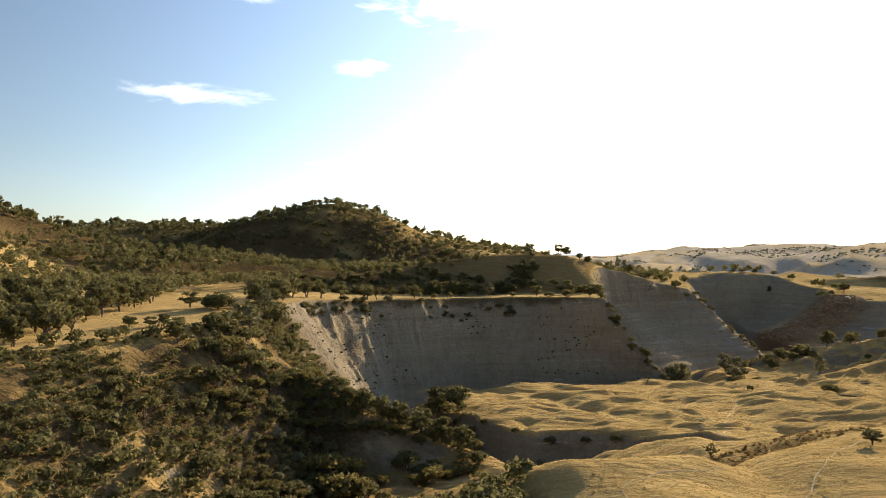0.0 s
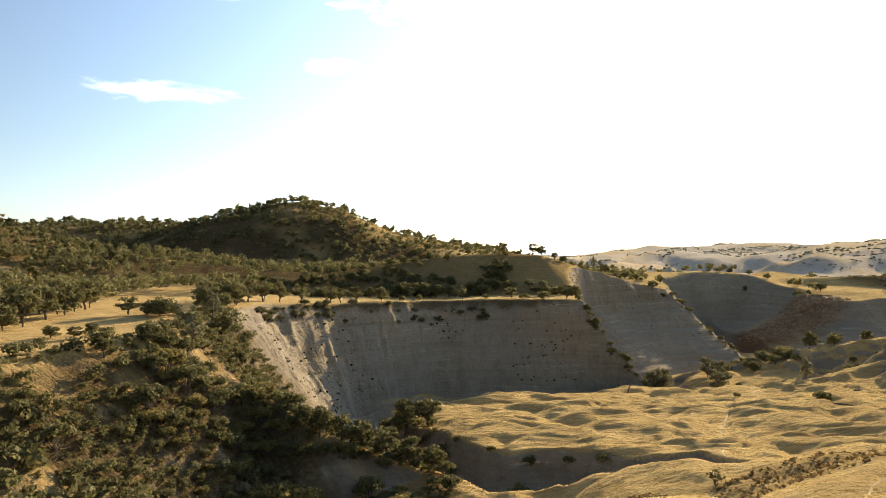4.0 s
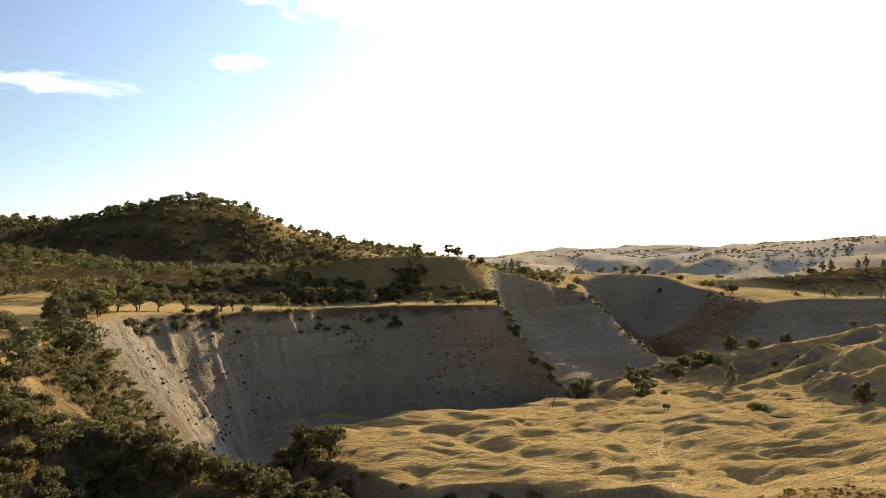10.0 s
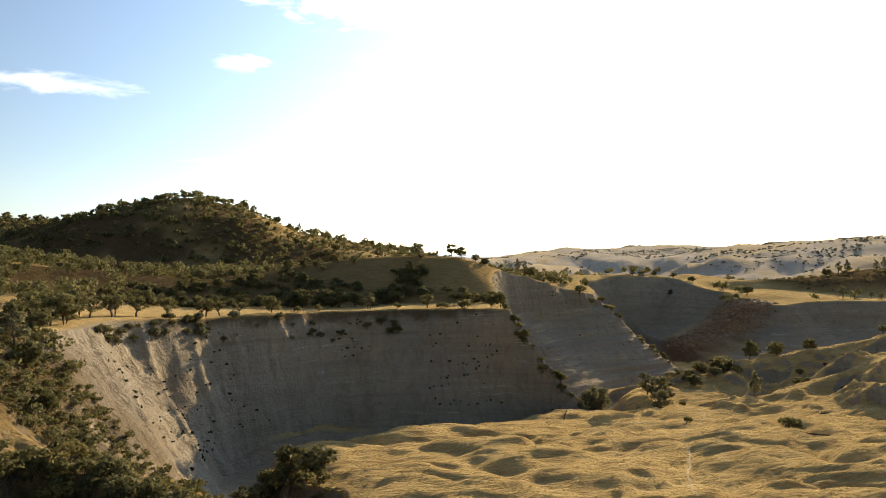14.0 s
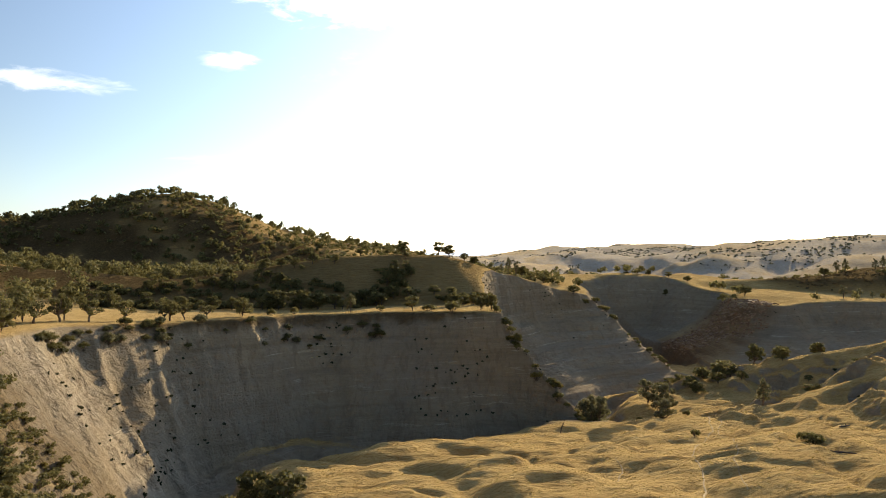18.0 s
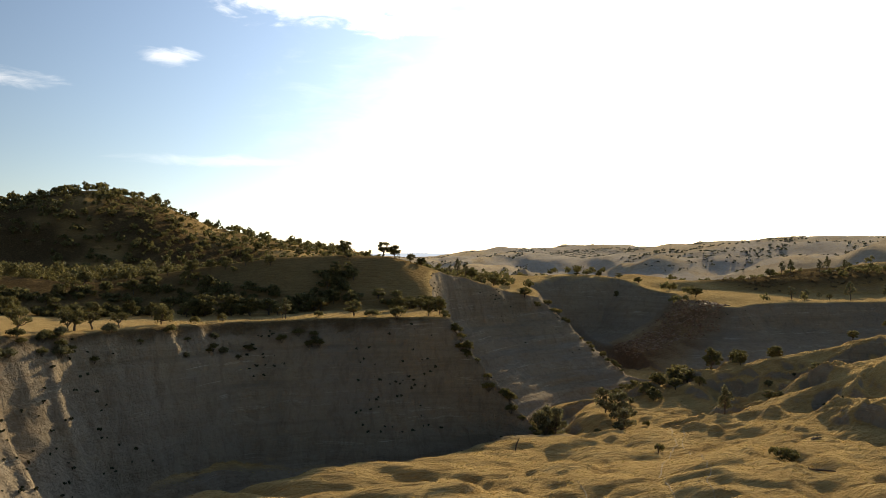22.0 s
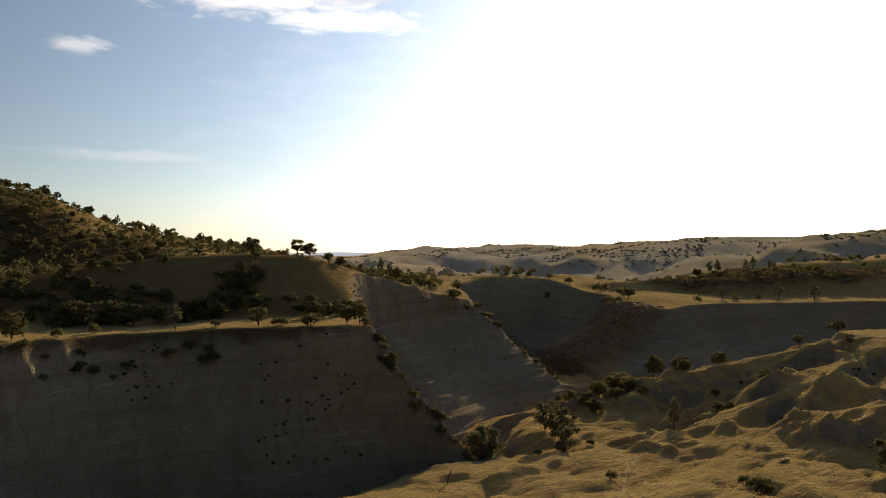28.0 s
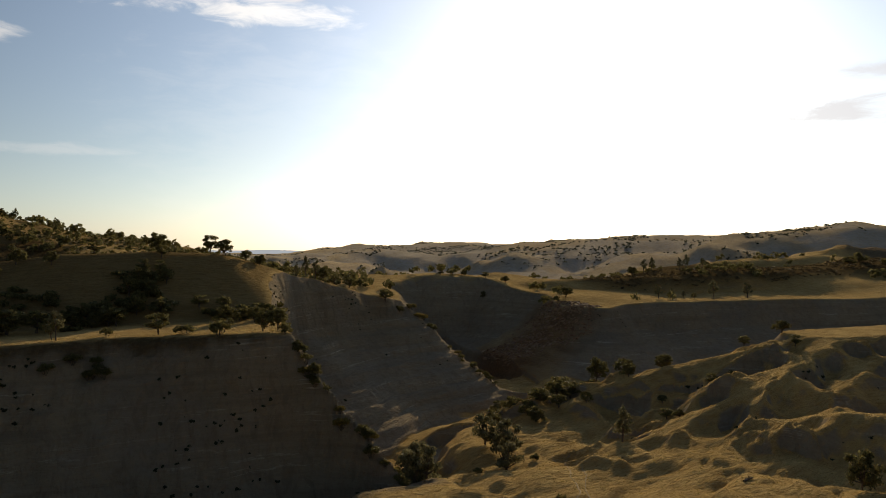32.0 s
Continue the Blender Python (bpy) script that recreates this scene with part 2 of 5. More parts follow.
    base = mix(n, l, 1.0, base, ramp(n, l, wide, [(0.3, (0.82, 0.80, 0.78)), (0.7, (1, 1, 1))]), "MULTIPLY")
    l.new(base, b.inputs["Base Color"])
    b.inputs["Sheen Roughness"].default_value = 0.45
    b.inputs["Sheen Tint"].default_value = (1.0, 0.74, 0.36, 1)
    l.new(maths(n, l, "MULTIPLY", steep, maths(n, l, "MULTIPLY", maths(n, l, "SUBTRACT", 1.0, cs.outputs[0]), 0.36)), b.inputs["Sheen Weight"])
    tufts = n.new("ShaderNodeTexVoronoi")
    tufts.inputs["Scale"].default_value = 0.75
    l.new(mp.outputs[0], tufts.inputs["Vector"])
    h = maths(n, l, "ADD", maths(n, l, "MULTIPLY", streak, 0.75), maths(n, l, "MULTIPLY", fine, maths(n, l, "ADD", maths(n, l, "MULTIPLY", steep, 0.32), 0.14)))
    h = maths(n, l, "SUBTRACT", h, maths(n, l, "MULTIPLY", tufts.outputs["Distance"], maths(n, l, "MULTIPLY", steep, 0.35)))
    fm = n.new("ShaderNodeMapping")
    l.new(pos, fm.inputs[0])
    fm.inputs["Scale"].default_value = (0.35, 0.35, 0.12)
    flutes = noise_tex(n, l, fm.outputs[0], 1.0, 6, 0.65, 0.3)
    h = maths(n, l, "ADD", h, maths(n, l, "MULTIPLY", maths(n, l, "SUBTRACT", 1.0, steep), maths(n, l, "ADD", maths(n, l, "MULTIPLY", flutes, 0.5), maths(n, l, "ADD", maths(n, l, "MULTIPLY", beds, 0.7), maths(n, l, "MULTIPLY", runs, 1.1)))))
    bump = n.new("ShaderNodeBump")
    bump.inputs["Strength"].default_value = 0.9
    bump.inputs["Distance"].default_value = 1.5
    l.new(h, bump.inputs["Height"])
    l.new(bump.outputs[0], b.inputs["Normal"])
    return m


def leaf_material(name, dark, light, through_light=0.25):
    m, n, l, b = material(name, 0.75)
    geo = n.new("ShaderNodeNewGeometry")
    info = n.new("ShaderNodeObjectInfo")
    v = maths(n, l, "ADD", maths(n, l, "MULTIPLY", geo.outputs["Random Per Island"], 0.65), maths(n, l, "MULTIPLY", info.outputs["Random"], 0.35))
    c = ramp(n, l, v, [(0.1, dark), (0.9, light)])
    l.new(c, b.inputs["Base Color"])
    tr = n.new("ShaderNodeBsdfTranslucent")
    l.new(c, tr.inputs[0])
    ms = n.new("ShaderNodeMixShader")
    ms.inputs[0].default_value = through_light
    l.new(b.outputs[0], ms.inputs[1])
    l.new(tr.outputs[0], ms.inputs[2])
    l.new(ms.outputs[0], n["Material Output"].inputs[0])
    return m


def bark_material():
    m, n, l, b = material("bark", 0.9)
    geo = n.new("ShaderNodeNewGeometry")
    f = noise_tex(n, l, geo.outputs["Position"], 3.0, 5)
    l.new(ramp(n, l, f, [(0.3, (0.06, 0.045, 0.032)), (0.7, (0.17, 0.135, 0.10))]), b.inputs["Base Color"])
    return m


def dust_material():
    m, n, l, b = material("dust", 0.95)
    geo = n.new("ShaderNodeNewGeometry")
    l.new(ramp(n, l, noise_tex(n, l, geo.outputs["Position"], 1.5, 5), [(0.3, (0.42, 0.30, 0.15)), (0.7, (0.55, 0.43, 0.25))]), b.inputs["Base Color"])
    return m


def slab_material():
    m, n, l, b = material("red_slabs", 0.9)
    geo = n.new("ShaderNodeNewGeometry")
    v = maths(n, l, "ADD", maths(n, l, "MULTIPLY", geo.outputs["Random Per Island"], 0.6), maths(n, l, "MULTIPLY", noise_tex(n, l, geo.outputs["Position"], 2.5, 5), 0.4))
    l.new(ramp(n, l, v, [(0.2, (0.17, 0.10, 0.06)), (0.55, (0.29, 0.185, 0.11)), (0.85, (0.40, 0.29, 0.18))]), b.inputs["Base Color"])
    return m


SLAB = slab_material()
GROUND = ground_material()
DUST = dust_material()
BLUFF_LEAF = leaf_material("bluff_brush", (0.025, 0.027, 0.012), (0.06, 0.06, 0.026), 0.2)
BARK = bark_material()
HEATH_LEAF = leaf_material("heath_leaf", (0.085, 0.062, 0.03), (0.21, 0.15, 0.07), 0.35)
DRY_LEAF = leaf_material("dry_brush_leaf", (0.13, 0.08, 0.03), (0.30, 0.20, 0.08), 0.35)
SAGE_LEAF = leaf_material("far_oak_leaf", (0.08, 0.08, 0.05), (0.16, 0.155, 0.10), 0.4)
OAK_LEAF = leaf_material("oak_leaf", (0.08, 0.074, 0.026), (0.225, 0.195, 0.075), 0.5)
PINE_LEAF = leaf_material("pine_needles", (0.10, 0.095, 0.045), (0.25, 0.225, 0.115), 0.45)
GRASS = leaf_material("dry_grass_blades", (0.36, 0.25, 0.075), (0.62, 0.48, 0.19), 0.45)
GREEN_LEAF = leaf_material("chaparral_leaf", (0.11, 0.092, 0.027), (0.28, 0.22, 0.07), 0.5)


# ---------------------------------------------------------------- lie of the land
def lattice(ix, iy, seed):
    h = (ix.astype(np.int64) * 374761393 + iy.astype(np.int64) * 668265263 + seed * 1442695041) & 0xFFFFFFFF
    h = ((h ^ (h >> 13)) * 1274126177) & 0xFFFFFFFF
    return ((h ^ (h >> 16)) & 0xFFFF) / 65535.0 * 2 - 1


def wave(x, y, size, seed=0):
    u, v = x / size, y / size
    iu, iv = np.floor(u), np.floor(v)
    fu, fv = u - iu, v - iv
    su, sv = fu * fu * fu * (fu * (fu * 6 - 15) + 10), fv * fv * fv * (fv * (fv * 6 - 15) + 10)
    a, b = lattice(iu, iv, seed), lattice(iu + 1, iv, seed)
    c, d = lattice(iu, iv + 1, seed), lattice(iu + 1, iv + 1, seed)
    return (a + (b - a) * su) * (1 - sv) + (c + (d - c) * su) * sv


def rough(x, y, size, octaves=4, seed=0, keep=0.5):
    out, amp = 0, 1.0
    for k in range(octaves):
        out = out + amp * wave(x * (0.8 + 0.6 * (k % 2)) + 0.6 * y, y - 0.5 * x, size, seed + 17 * k)
        size, amp = size / 2, amp * keep
    return out


def step01(v, lo, hi):
    q = np.clip((v - lo) / (hi - lo), 0, 1)
    return q * q * (3 - 2 * q)


def along(x, y, line):
    """Distance to a polyline, and the other columns of its points at the nearest place."""
    p = np.array(line, float)
    best = np.full(x.shape, 1e18)
    rest = [np.zeros(x.shape) for _ in range(p.shape[1] - 2)]
    for a, b in zip(p[:-1], p[1:]):
        dx, dy = b[0] - a[0], b[1] - a[1]
        q = np.clip(((x - a[0]) * dx + (y - a[1]) * dy) / (dx * dx + dy * dy), 0, 1)
        d = (x - a[0] - q * dx) ** 2 + (y - a[1] - q * dy) ** 2
        near = d < best
        best = np.where(near, d, best)
        for k in range(len(rest)):
            rest[k] = np.where(near, a[2 + k] + q * (b[2 + k] - a[2 + k]), rest[k])
    return (np.sqrt(best), *rest)


def inside(x, y, line):
    odd = np.zeros(x.shape, bool)
    for (ax, ay), (bx, by) in zip(line, line[1:] + line[:1]):
        cross = ((ay > y) != (by > y))
        with np.errstate(divide="ignore", invalid="ignore"):
            at = ax + (y - ay) * (bx - ax) / (by - ay if by != ay else 1e-9)
        odd ^= cross & (x < at)
    return odd


def spread(x, y, spots, soft, power=2.0):
    top, low = 0, 0
    for sx, sy, sz in spots:
        w = 1 / ((x - sx) ** 2 + (y - sy) ** 2 + soft * soft) ** power
        top, low = top + w * sz, low + w
    return top / low


def higher(a, b, k):
    return 0.5 * (a + b + np.sqrt((a - b) ** 2 + k * k))


def lower(a, b, k):
    return 0.5 * (a + b - np.sqrt((a - b) ** 2 + k * k))


# rim of the upland round the canyon: x, y, fall of the slope below it
RIM = [(-150, -700, 0.6), (-112, 0, 0.6), (-97, 80, 0.65), (-89, 125, 0.7), (-74, 152, 0.8), (-57, 188, 1.0), (-55, 222, 1.2), (-55, 245, 1.35), (-51, 270, 1.5),
       (-39, 289, 1.55), (-24, 301, 1.9), (4, 320, 2.0), (35, 323, 2.0), (57, 320, 2.0), (73, 318, 2.2), (75, 335, 5.0), (80, 360, 5.0), (86, 385, 5.0), (93, 401, 3.0), (105, 411, 1.9), (130, 424, 1.8), (152, 430, 1.8),
       (158, 444, 1.8), (170, 480, 1.6), (172, 520, 1.4), (205, 537, 1.3), (245, 527, 1.2), (266, 482, 0.9), (257, 452, 0.8), (272, 437, 1.0), (292, 447, 1.2),
       (350, 437, 1.2), (435, 418, 1.1), (520, 400, 1.0), (700, 320, 0.8), (1500, -200, 0.5)]
UPLAND = [(-74, 228, 43.5), (-60, 190, 41.5), (-94, 150, 41), (-140, 140, 45), (-24, 310, 40.3), (4, 327, 39.3), (57, 322, 39.3), (73, 320, 39.2), (40, 330, 39.6), (154, 428, 35), (140, 460, 38),
          (172, 522, 41), (236, 535, 45), (284, 488, 35), (275, 442, 30), (350, 440, 31.5), (435, 420, 32), (363, 594, 41), (300, 545, 38), (500, 500, 45), (450, 600, 50),
          (-200, 190, 56), (-260, 300, 66), (0, 460, 44), (-100, 320, 42), (-150, 430, 48), (100, 500, 42), (100, 600, 48), (-90, 270, 43), (600, 420, 42), (-350, 120, 60), (-130, 60, 44), (-140, -60, 40), (-100, 110, 41.5)]
VALLEY = [(122, 272, 8.5), (94, 291, 7), (75, 186, 14), (128, 230, 14), (57, 145, 21), (186, 354, 5), (169, 333, 4.5), (113, 339, -5), (104, 320, -6), (122, 345, -4), (140, 352, 2.2), (148, 350, 2.5), (128, 318, 6), (140, 330, 6.5), (10, 212, 11.5), (3, 238, 10), (42, 252, 10.5), (12, 200, 11.5), (30, 196, 12), (48, 188, 13.5), (64, 268, 9), (82, 276, 8),
          (205, 470, -5), (190, 402, -2), (250, 392, -2), (350, 392, 4), (160, 378, -4), (142, 370, -5), (128, 364, -6), (222, 372, 2), (174, 257, 13), (100, 130, 24), (160, 180, 20), (-20, 260, 1), (-40, 215, 9), (30, 292, -1), (60, 298, 0), (23, 92, 31), (60, 105, 29.5),
          (6, 80, 28), (-14, 80, 22), (8, 122, 14), (15, 140, 7), (28, 130, 15), (-6, 108, 17), (45, 145, 16), (77, 118, 29), (150, 140, 30), (-30, 132, 6), (-70, 110, 11), (40, 230, 12), (80, 235, 12), (0, 0, 22), (-80, 0, 20), (100, 0, 32), (260, 150, 30), (300, 250, 26),
          (500, 300, 20), (18, 160, 2.5), (-5, 148, 4), (-20, 155, 5)]
WASH = [(66, 156, 16, 2), (54, 166, 8, 3), (40, 175, 3.5, 4), (20, 180, 2, 5), (5, 195, 1, 6), (-10, 220, 0.5, 6), (-20, 245, 0, 7), (-8, 270, -1, 7), (20, 285, -2, 9), (50, 291, -1.5, 9), (78, 297, -2.5, 5), (94, 304, -5, 4.5), (108, 322, -7, 4.5), (120, 341, -7, 4.5), (131, 346, -5, 2.5), (143, 342, -0.5, 1.2), (152, 338, 3.5, 0.8)]
# ridges: x, y, crest height, half width, slope of the flanks
SPUR = [(-60, 196, 41, 1.0), (-50, 190, 33.5, 0.95), (-41, 187, 29.5, 0.9), (-22, 177, 20.5, 0.95), (-7, 178, 14, 1.25), (3, 180, 9, 1.4), (9, 182, 3, 1.4)]
EDGE_1 = [(73, 318, 38.5, 3.4), (80, 309, 28, 3.2), (87, 300, 17, 3.0), (95, 290, 6.5, 2.4)]
EDGE_2 = [(154, 430, 33, 3.0), (160, 426, 24, 2.8), (165, 414, 11.5, 2.4), (180, 391, 2.5, 1.6), (192, 386, 0.5, 1.2)]
NEAR_HILL = [(4, 92, 23.5, 0.7), (9, 94, 27.8, 0.62), (13, 95, 30.0, 0.55), (17, 96, 31.0, 0.5), (25, 97, 30.8, 0.45), (36, 101, 30.0, 0.4)]
MOUNDS = [(150, 285, 9, 0.4), (164, 285, 11.5, 0.42), (179, 286, 15, 0.45), (192, 283, 19.5, 0.48), (209, 286, 24, 0.5), (223, 286, 26.5, 0.5), (242, 292, 30.5, 0.55), (300, 290, 32, 0.6), (420, 280, 33, 0.6)]
MOUNDS_N = [(168, 338, 6, 0.4), (186, 334, 14, 0.5), (204, 323, 20.5, 0.55), (218, 316, 24, 0.55), (228, 307, 27.5, 0.55), (244, 300, 31, 0.6)]
SCARP = [(184, 262, 18, 0.6), (188, 252, 21.5, 0.62), (194, 243, 22.5, 0.6), (202, 234, 24, 0.55), (240, 215, 27, 0.6)]
SKIRT = [(186, 258, 10, 0.5), (196, 265, 15, 0.5), (206, 271, 20, 0.55), (226, 273, 23, 0.6), (248, 280, 27, 0.65), (300, 262, 28, 0.6)]
HILL_B = [(-240, 395, 52, 50), (-162, 401, 53, 48), (-132, 411, 54.5, 46), (-90, 409, 52, 46), (-60, 404, 48.8, 44), (-45, 402, 48.4, 44), (-27, 401, 51.5, 40), (21, 394, 58.5, 36), (48, 390, 59.4, 34), (68, 391, 58.5, 35), (77, 396, 56.5, 36), (87, 399, 53.5, 36), (96, 403, 50.5, 38), (108, 416, 48.5, 30), (135, 428, 41, 24)]
PEAK = [(-420, 780, 92, 200), (-330, 760, 90, 170), (-210, 700, 86, 150), (-160, 692, 100, 150), (-104, 690, 110, 150), (-60, 690, 100, 150), (-25, 692, 82, 150), (26, 695, 69, 140), (90, 705, 60, 120), (150, 715, 40, 90)]
WEST = [(-600, 420, 130, 220), (-400, 440, 112, 160), (-268, 420, 87, 120), (-228, 432, 72, 90), (-185, 445, 58, 80)]
FAR_HILLS = [(-900, 3300, 50, 945), (300, 2950, 54, 945), (640, 2790, 60, 945), (1060, 2410, 82, 903), (1173, 2390, 90, 903), (1350, 2200, 80, 903), (1500, 2080, 92, 882), (1500, 1640, 108, 840), (1590, 1480, 100, 840),
             (1640, 1240, 124, 840), (1760, 1180, 126, 840), (2100, 900, 132, 882), (3200, 300, 150, 1050)]
KNOBS = [(385, 545, 41, 30), (400, 532, 45, 36), (432, 520, 46.5, 38), (500, 505, 46, 42), (560, 500, 48, 45), (650, 500, 48, 50)]
KNOBS_0 = [(325, 525, 40, 24), (345, 512, 41, 26), (380, 503, 42.5, 28), (430, 498, 45, 30), (500, 490, 46, 34), (600, 480, 48, 40), (720, 470, 50, 50)]
RISE = [(236, 552, 40.8, 13), (262, 536, 40.8, 13), (296, 518, 41.2, 13), (330, 510, 42, 14), (372, 498, 43, 16), (430, 488, 44, 18)]
KNOBS_2 = [(470, 590, 44, 40), (534, 566, 51, 45), (590, 545, 52.5, 45), (640, 530, 47, 50), (760, 520, 52, 80)]


def hump(x, y, z, line, crested=False):
    d, top, width = along(x, y, line)
    q = np.clip(1 - (np.sqrt(d * d + 9) - 3) / width, 0, 1) if crested else np.clip(1 - (d / width) ** 2, 0, 1) ** 1.5
    return z + np.maximum(top - z, 0) * q


def ground_height(x, y):
    """Height of the land, its cover (scrub, river bed, red rubble) and its haze grey."""
    x, y = np.asarray(x, float), np.asarray(y, float)
    far = step01(np.hypot(x - 100, y - 300), 350, 1100)
    # upland
    up = spread(x, y, UPLAND, 22)
    up = up * (1 - far) + 42 * far
    rolls = rough(x, y, 90, 4, 3)
    wooded = step01(y, 330, 420) * step01(-x, -40, 60)
    east = step01(x, 150, 420) * step01(np.hypot(x, y), 620, 950)
    crests = (1 - 2 * np.abs(wave(x + 0.35 * y, y - 0.35 * x, 330, 61))) + 0.5 * (1 - 2 * np.abs(wave(x - 0.2 * y, y + 0.2 * x, 150, 62))) + 0.25 * (1 - 2 * np.abs(wave(x, y, 70, 63)))
    up = up + rolls * (0.6 + 4.5 * wooded + 5 * far) + east * (crests * 28 - 8)
    bearing, reach = np.degrees(np.arctan2(x - 30, y - 146)), np.hypot(x - 30, y - 146)
    brink = 450 + 190 * step01(bearing, 27, 34)
    up = up - 40 * step01(bearing, 9, 14) * step01(reach - brink, 0, 360)
    up = hump(x, y, up, HILL_B, True)
    up = hump(x, y, up, RISE, True)
    up = hump(x, y, up, PEAK)
    up = hump(x, y, up, WEST)
    up = hump(x, y, up, KNOBS_2)
    up = hump(x, y, up, KNOBS_0)
    up = hump(x, y, up, KNOBS)
    up = hump(x, y, up, FAR_HILLS)
    dh = along(x, y, FAR_HILLS)[0]
    draws = np.abs(wave(x + 0.6 * y, y - 0.6 * x, 210, 65)) + 0.5 * np.abs(wave(x - 0.3 * y, y + 0.3 * x, 95, 66))
    up = up + east * step01(dh, 20, 170) * (draws - 0.5) * 17
    up = up - step01(bearing, 2, 5) * (1 - step01(bearing, 13, 17)) * step01(reach, 780, 950) * np.maximum(up - 46, 0)
    up = up + rough(x, y, 260, 4, 9) * (10 - 6 * east) * far + rough(x, y, 40, 3, 31) * (0.25 + 1.6 * step01(y, 430, 600))
    # valley
    low = spread(x, y, VALLEY, 14)
    lumps = rough(x, y, 34, 2, 5)
    wx, wy = x + 6 * wave(x, y, 24, 41) + 1.5 * wave(x, y, 7, 43), y + 6 * wave(x, y, 24, 42) + 1.5 * wave(x, y, 7, 44)
    ribs = 2.3 * np.abs(wave(wx + 0.4 * wy, wy - 0.3 * wx, 21, 77)) + 1.35 * np.abs(wave(0.75 * wx - 0.3 * wy, 1.2 * wy + 0.2 * wx, 11, 78)) - 1.8
    ribs = ribs + 0.42 + 0.42 * wave(0.7 * wx + 0.4 * wy, 1.5 * wy - 0.5 * wx, 5.5, 79) + 0.2 * wave(0.6 * wx + 0.5 * wy, 1.7 * wy - 0.4 * wx, 2.8, 80)
    calm = step01(np.hypot(x - 30, y - 95), 40, 90)
    low = low + (0.5 * lumps + 1.15 * ribs) * (0.2 + 0.8 * calm) + 0.12 * rough(x, y, 4, 2, 51)
    dw, wz, ww = along(x, y, WASH)
    dw = dw + 1.6 * rough(x, y, 14, 3, 8)
    low = lower(low, wz + np.maximum(dw - ww, 0) * 2.1, 0.35)
    dn, top, fall = along(x, y, NEAR_HILL)
    low = higher(low, top - fall * (np.sqrt(dn ** 2 + 9) - 3) + 0.2 * rough(x, y, 7, 2, 33), 0.6)
    for line in (MOUNDS, MOUNDS_N, SKIRT, SCARP):
        d, top, fall = along(x, y, line)
        bumps = rough(x, y, 24, 3, 13) * 1.6 + 5.0 * (0.55 - 1.5 * np.abs(wave(wx + 0.5 * wy, 0.8 * wy - 0.5 * wx, 19, 15))) + 3.4 * (0.5 - 1.4 * np.abs(wave(wx - 0.2 * wy, wy + 0.3 * wx, 9, 16))) + 1.4 * np.abs(wave(wx, wy, 4, 17)) - 0.6
        low = higher(low, top + bumps * step01(d, 0, 8) - fall * np.maximum(d - 3 + 2.0 * rough(x, y, 12, 3, 14), 0), 1.2)
    top_flat = 31.5 - 1.2 * np.maximum(along(x, y, [(256, 303), (300, 300), (420, 296)])[0] - 12, 0)
    low = higher(low, top_flat, 0.8)
    # bluffs
    d, fall = along(x, y, RIM)
    ring = [(p[0], p[1]) for p in RIM] + [(6000, -200), (6000, 6000), (-6000, 6000), (-6000, -700)]
    out = np.where(inside(x, y, ring), -d, d)
    near = 1 - step01(np.hypot(x - 80, y - 320), 300, 500)
    out = out + (2.2 * rough(x, y, 26, 2, 21) + (1.0 + 0.5 * step01(-x, -10, 25)) * (np.abs(rough(x, y, 9, 2, 22, 0.4)) - 0.4)) * near
    ribs_at = 0.484 * x + 0.875 * y
    out = out + step01(-x, -14, 14) * step01(y, 225, 245) * (1 - step01(y, 305, 318)) * near * step01(out, 0.5, 5) * (2.2 * np.abs(wave(ribs_at + 0.35 * out, 0.15 * out, 8.5, 47)) + 1.1 * np.abs(wave(ribs_at + 0.5 * out, 0.2 * out, 3.6, 48)) - 1.1)
    drop = fall * (np.sqrt(np.maximum(out, 0) ** 2 + 2.25) - 1.5)
    cliff = up - drop
    for line in (SPUR, EDGE_1, EDGE_2):
        dd, top, side = along(x, y, line)
        dd = np.maximum(dd + 0.4 * rough(x, y, 15, 2, 24), 0)
        cliff = higher(cliff, top + 0.5 * rough(x, y, 9, 2, 25) - side * (np.sqrt(dd ** 2 + 0.25) - 0.5), 0.5)
    # second bluff: one shaded plane under its own rim, cut off at both broken edges
    d2 = along(x, y, [(62, 386), (95, 402), (105, 411), (130, 424), (154, 430)])[0]
    right_1 = ((x - 73) * 28 + (y - 318) * 22) / 35.6
    right_2 = ((x - 156) * 39 + (y - 430) * 26) / 46.9
    fan = 36.5 - 0.86 * d2 + 1.1 * rough(x, y, 16, 3, 23) - 2.4 * np.maximum(right_2, 0)
    fan = np.maximum(fan, 19.3 - 0.64 * (d2 - 20) - 2.4 * np.maximum(right_2 - 2, 0) + 0.35 * rough(x, y, 14, 2, 49))
    cliff = np.where((out > 0) & (right_1 > 0) & (x > 76), higher(cliff, fan, 0.8), cliff)
    apron = 18 - 0.35 * (out - 11) + 1.2 * rough(x, y, 22, 3, 46)
    apron = apron - 40 * (1 - step01(x, 196, 214)) - 60 * step01(x, 520, 640)
    cliff = np.where(out > 0, higher(cliff, apron, 1.0), cliff)
    ledges = 0.55 * np.sin(cliff * 1.35 + 1.5 * rough(x, y, 40, 2, 26)) + 0.3 * np.sin(cliff * 3.1)
    cliff = cliff + np.where(out > 0, ledges, 0) * step01(fall, 1.2, 1.8) * step01(out, 0.5, 4)
    z = higher(low, cliff, 0.6)
    slope = step01(-x, -24, 10) * step01(out, 0, 6) * (1 - step01(y, 205, 250)) * np.clip(0.75 + 0.5 * rough(x, y, 19, 3, 28), 0, 1)
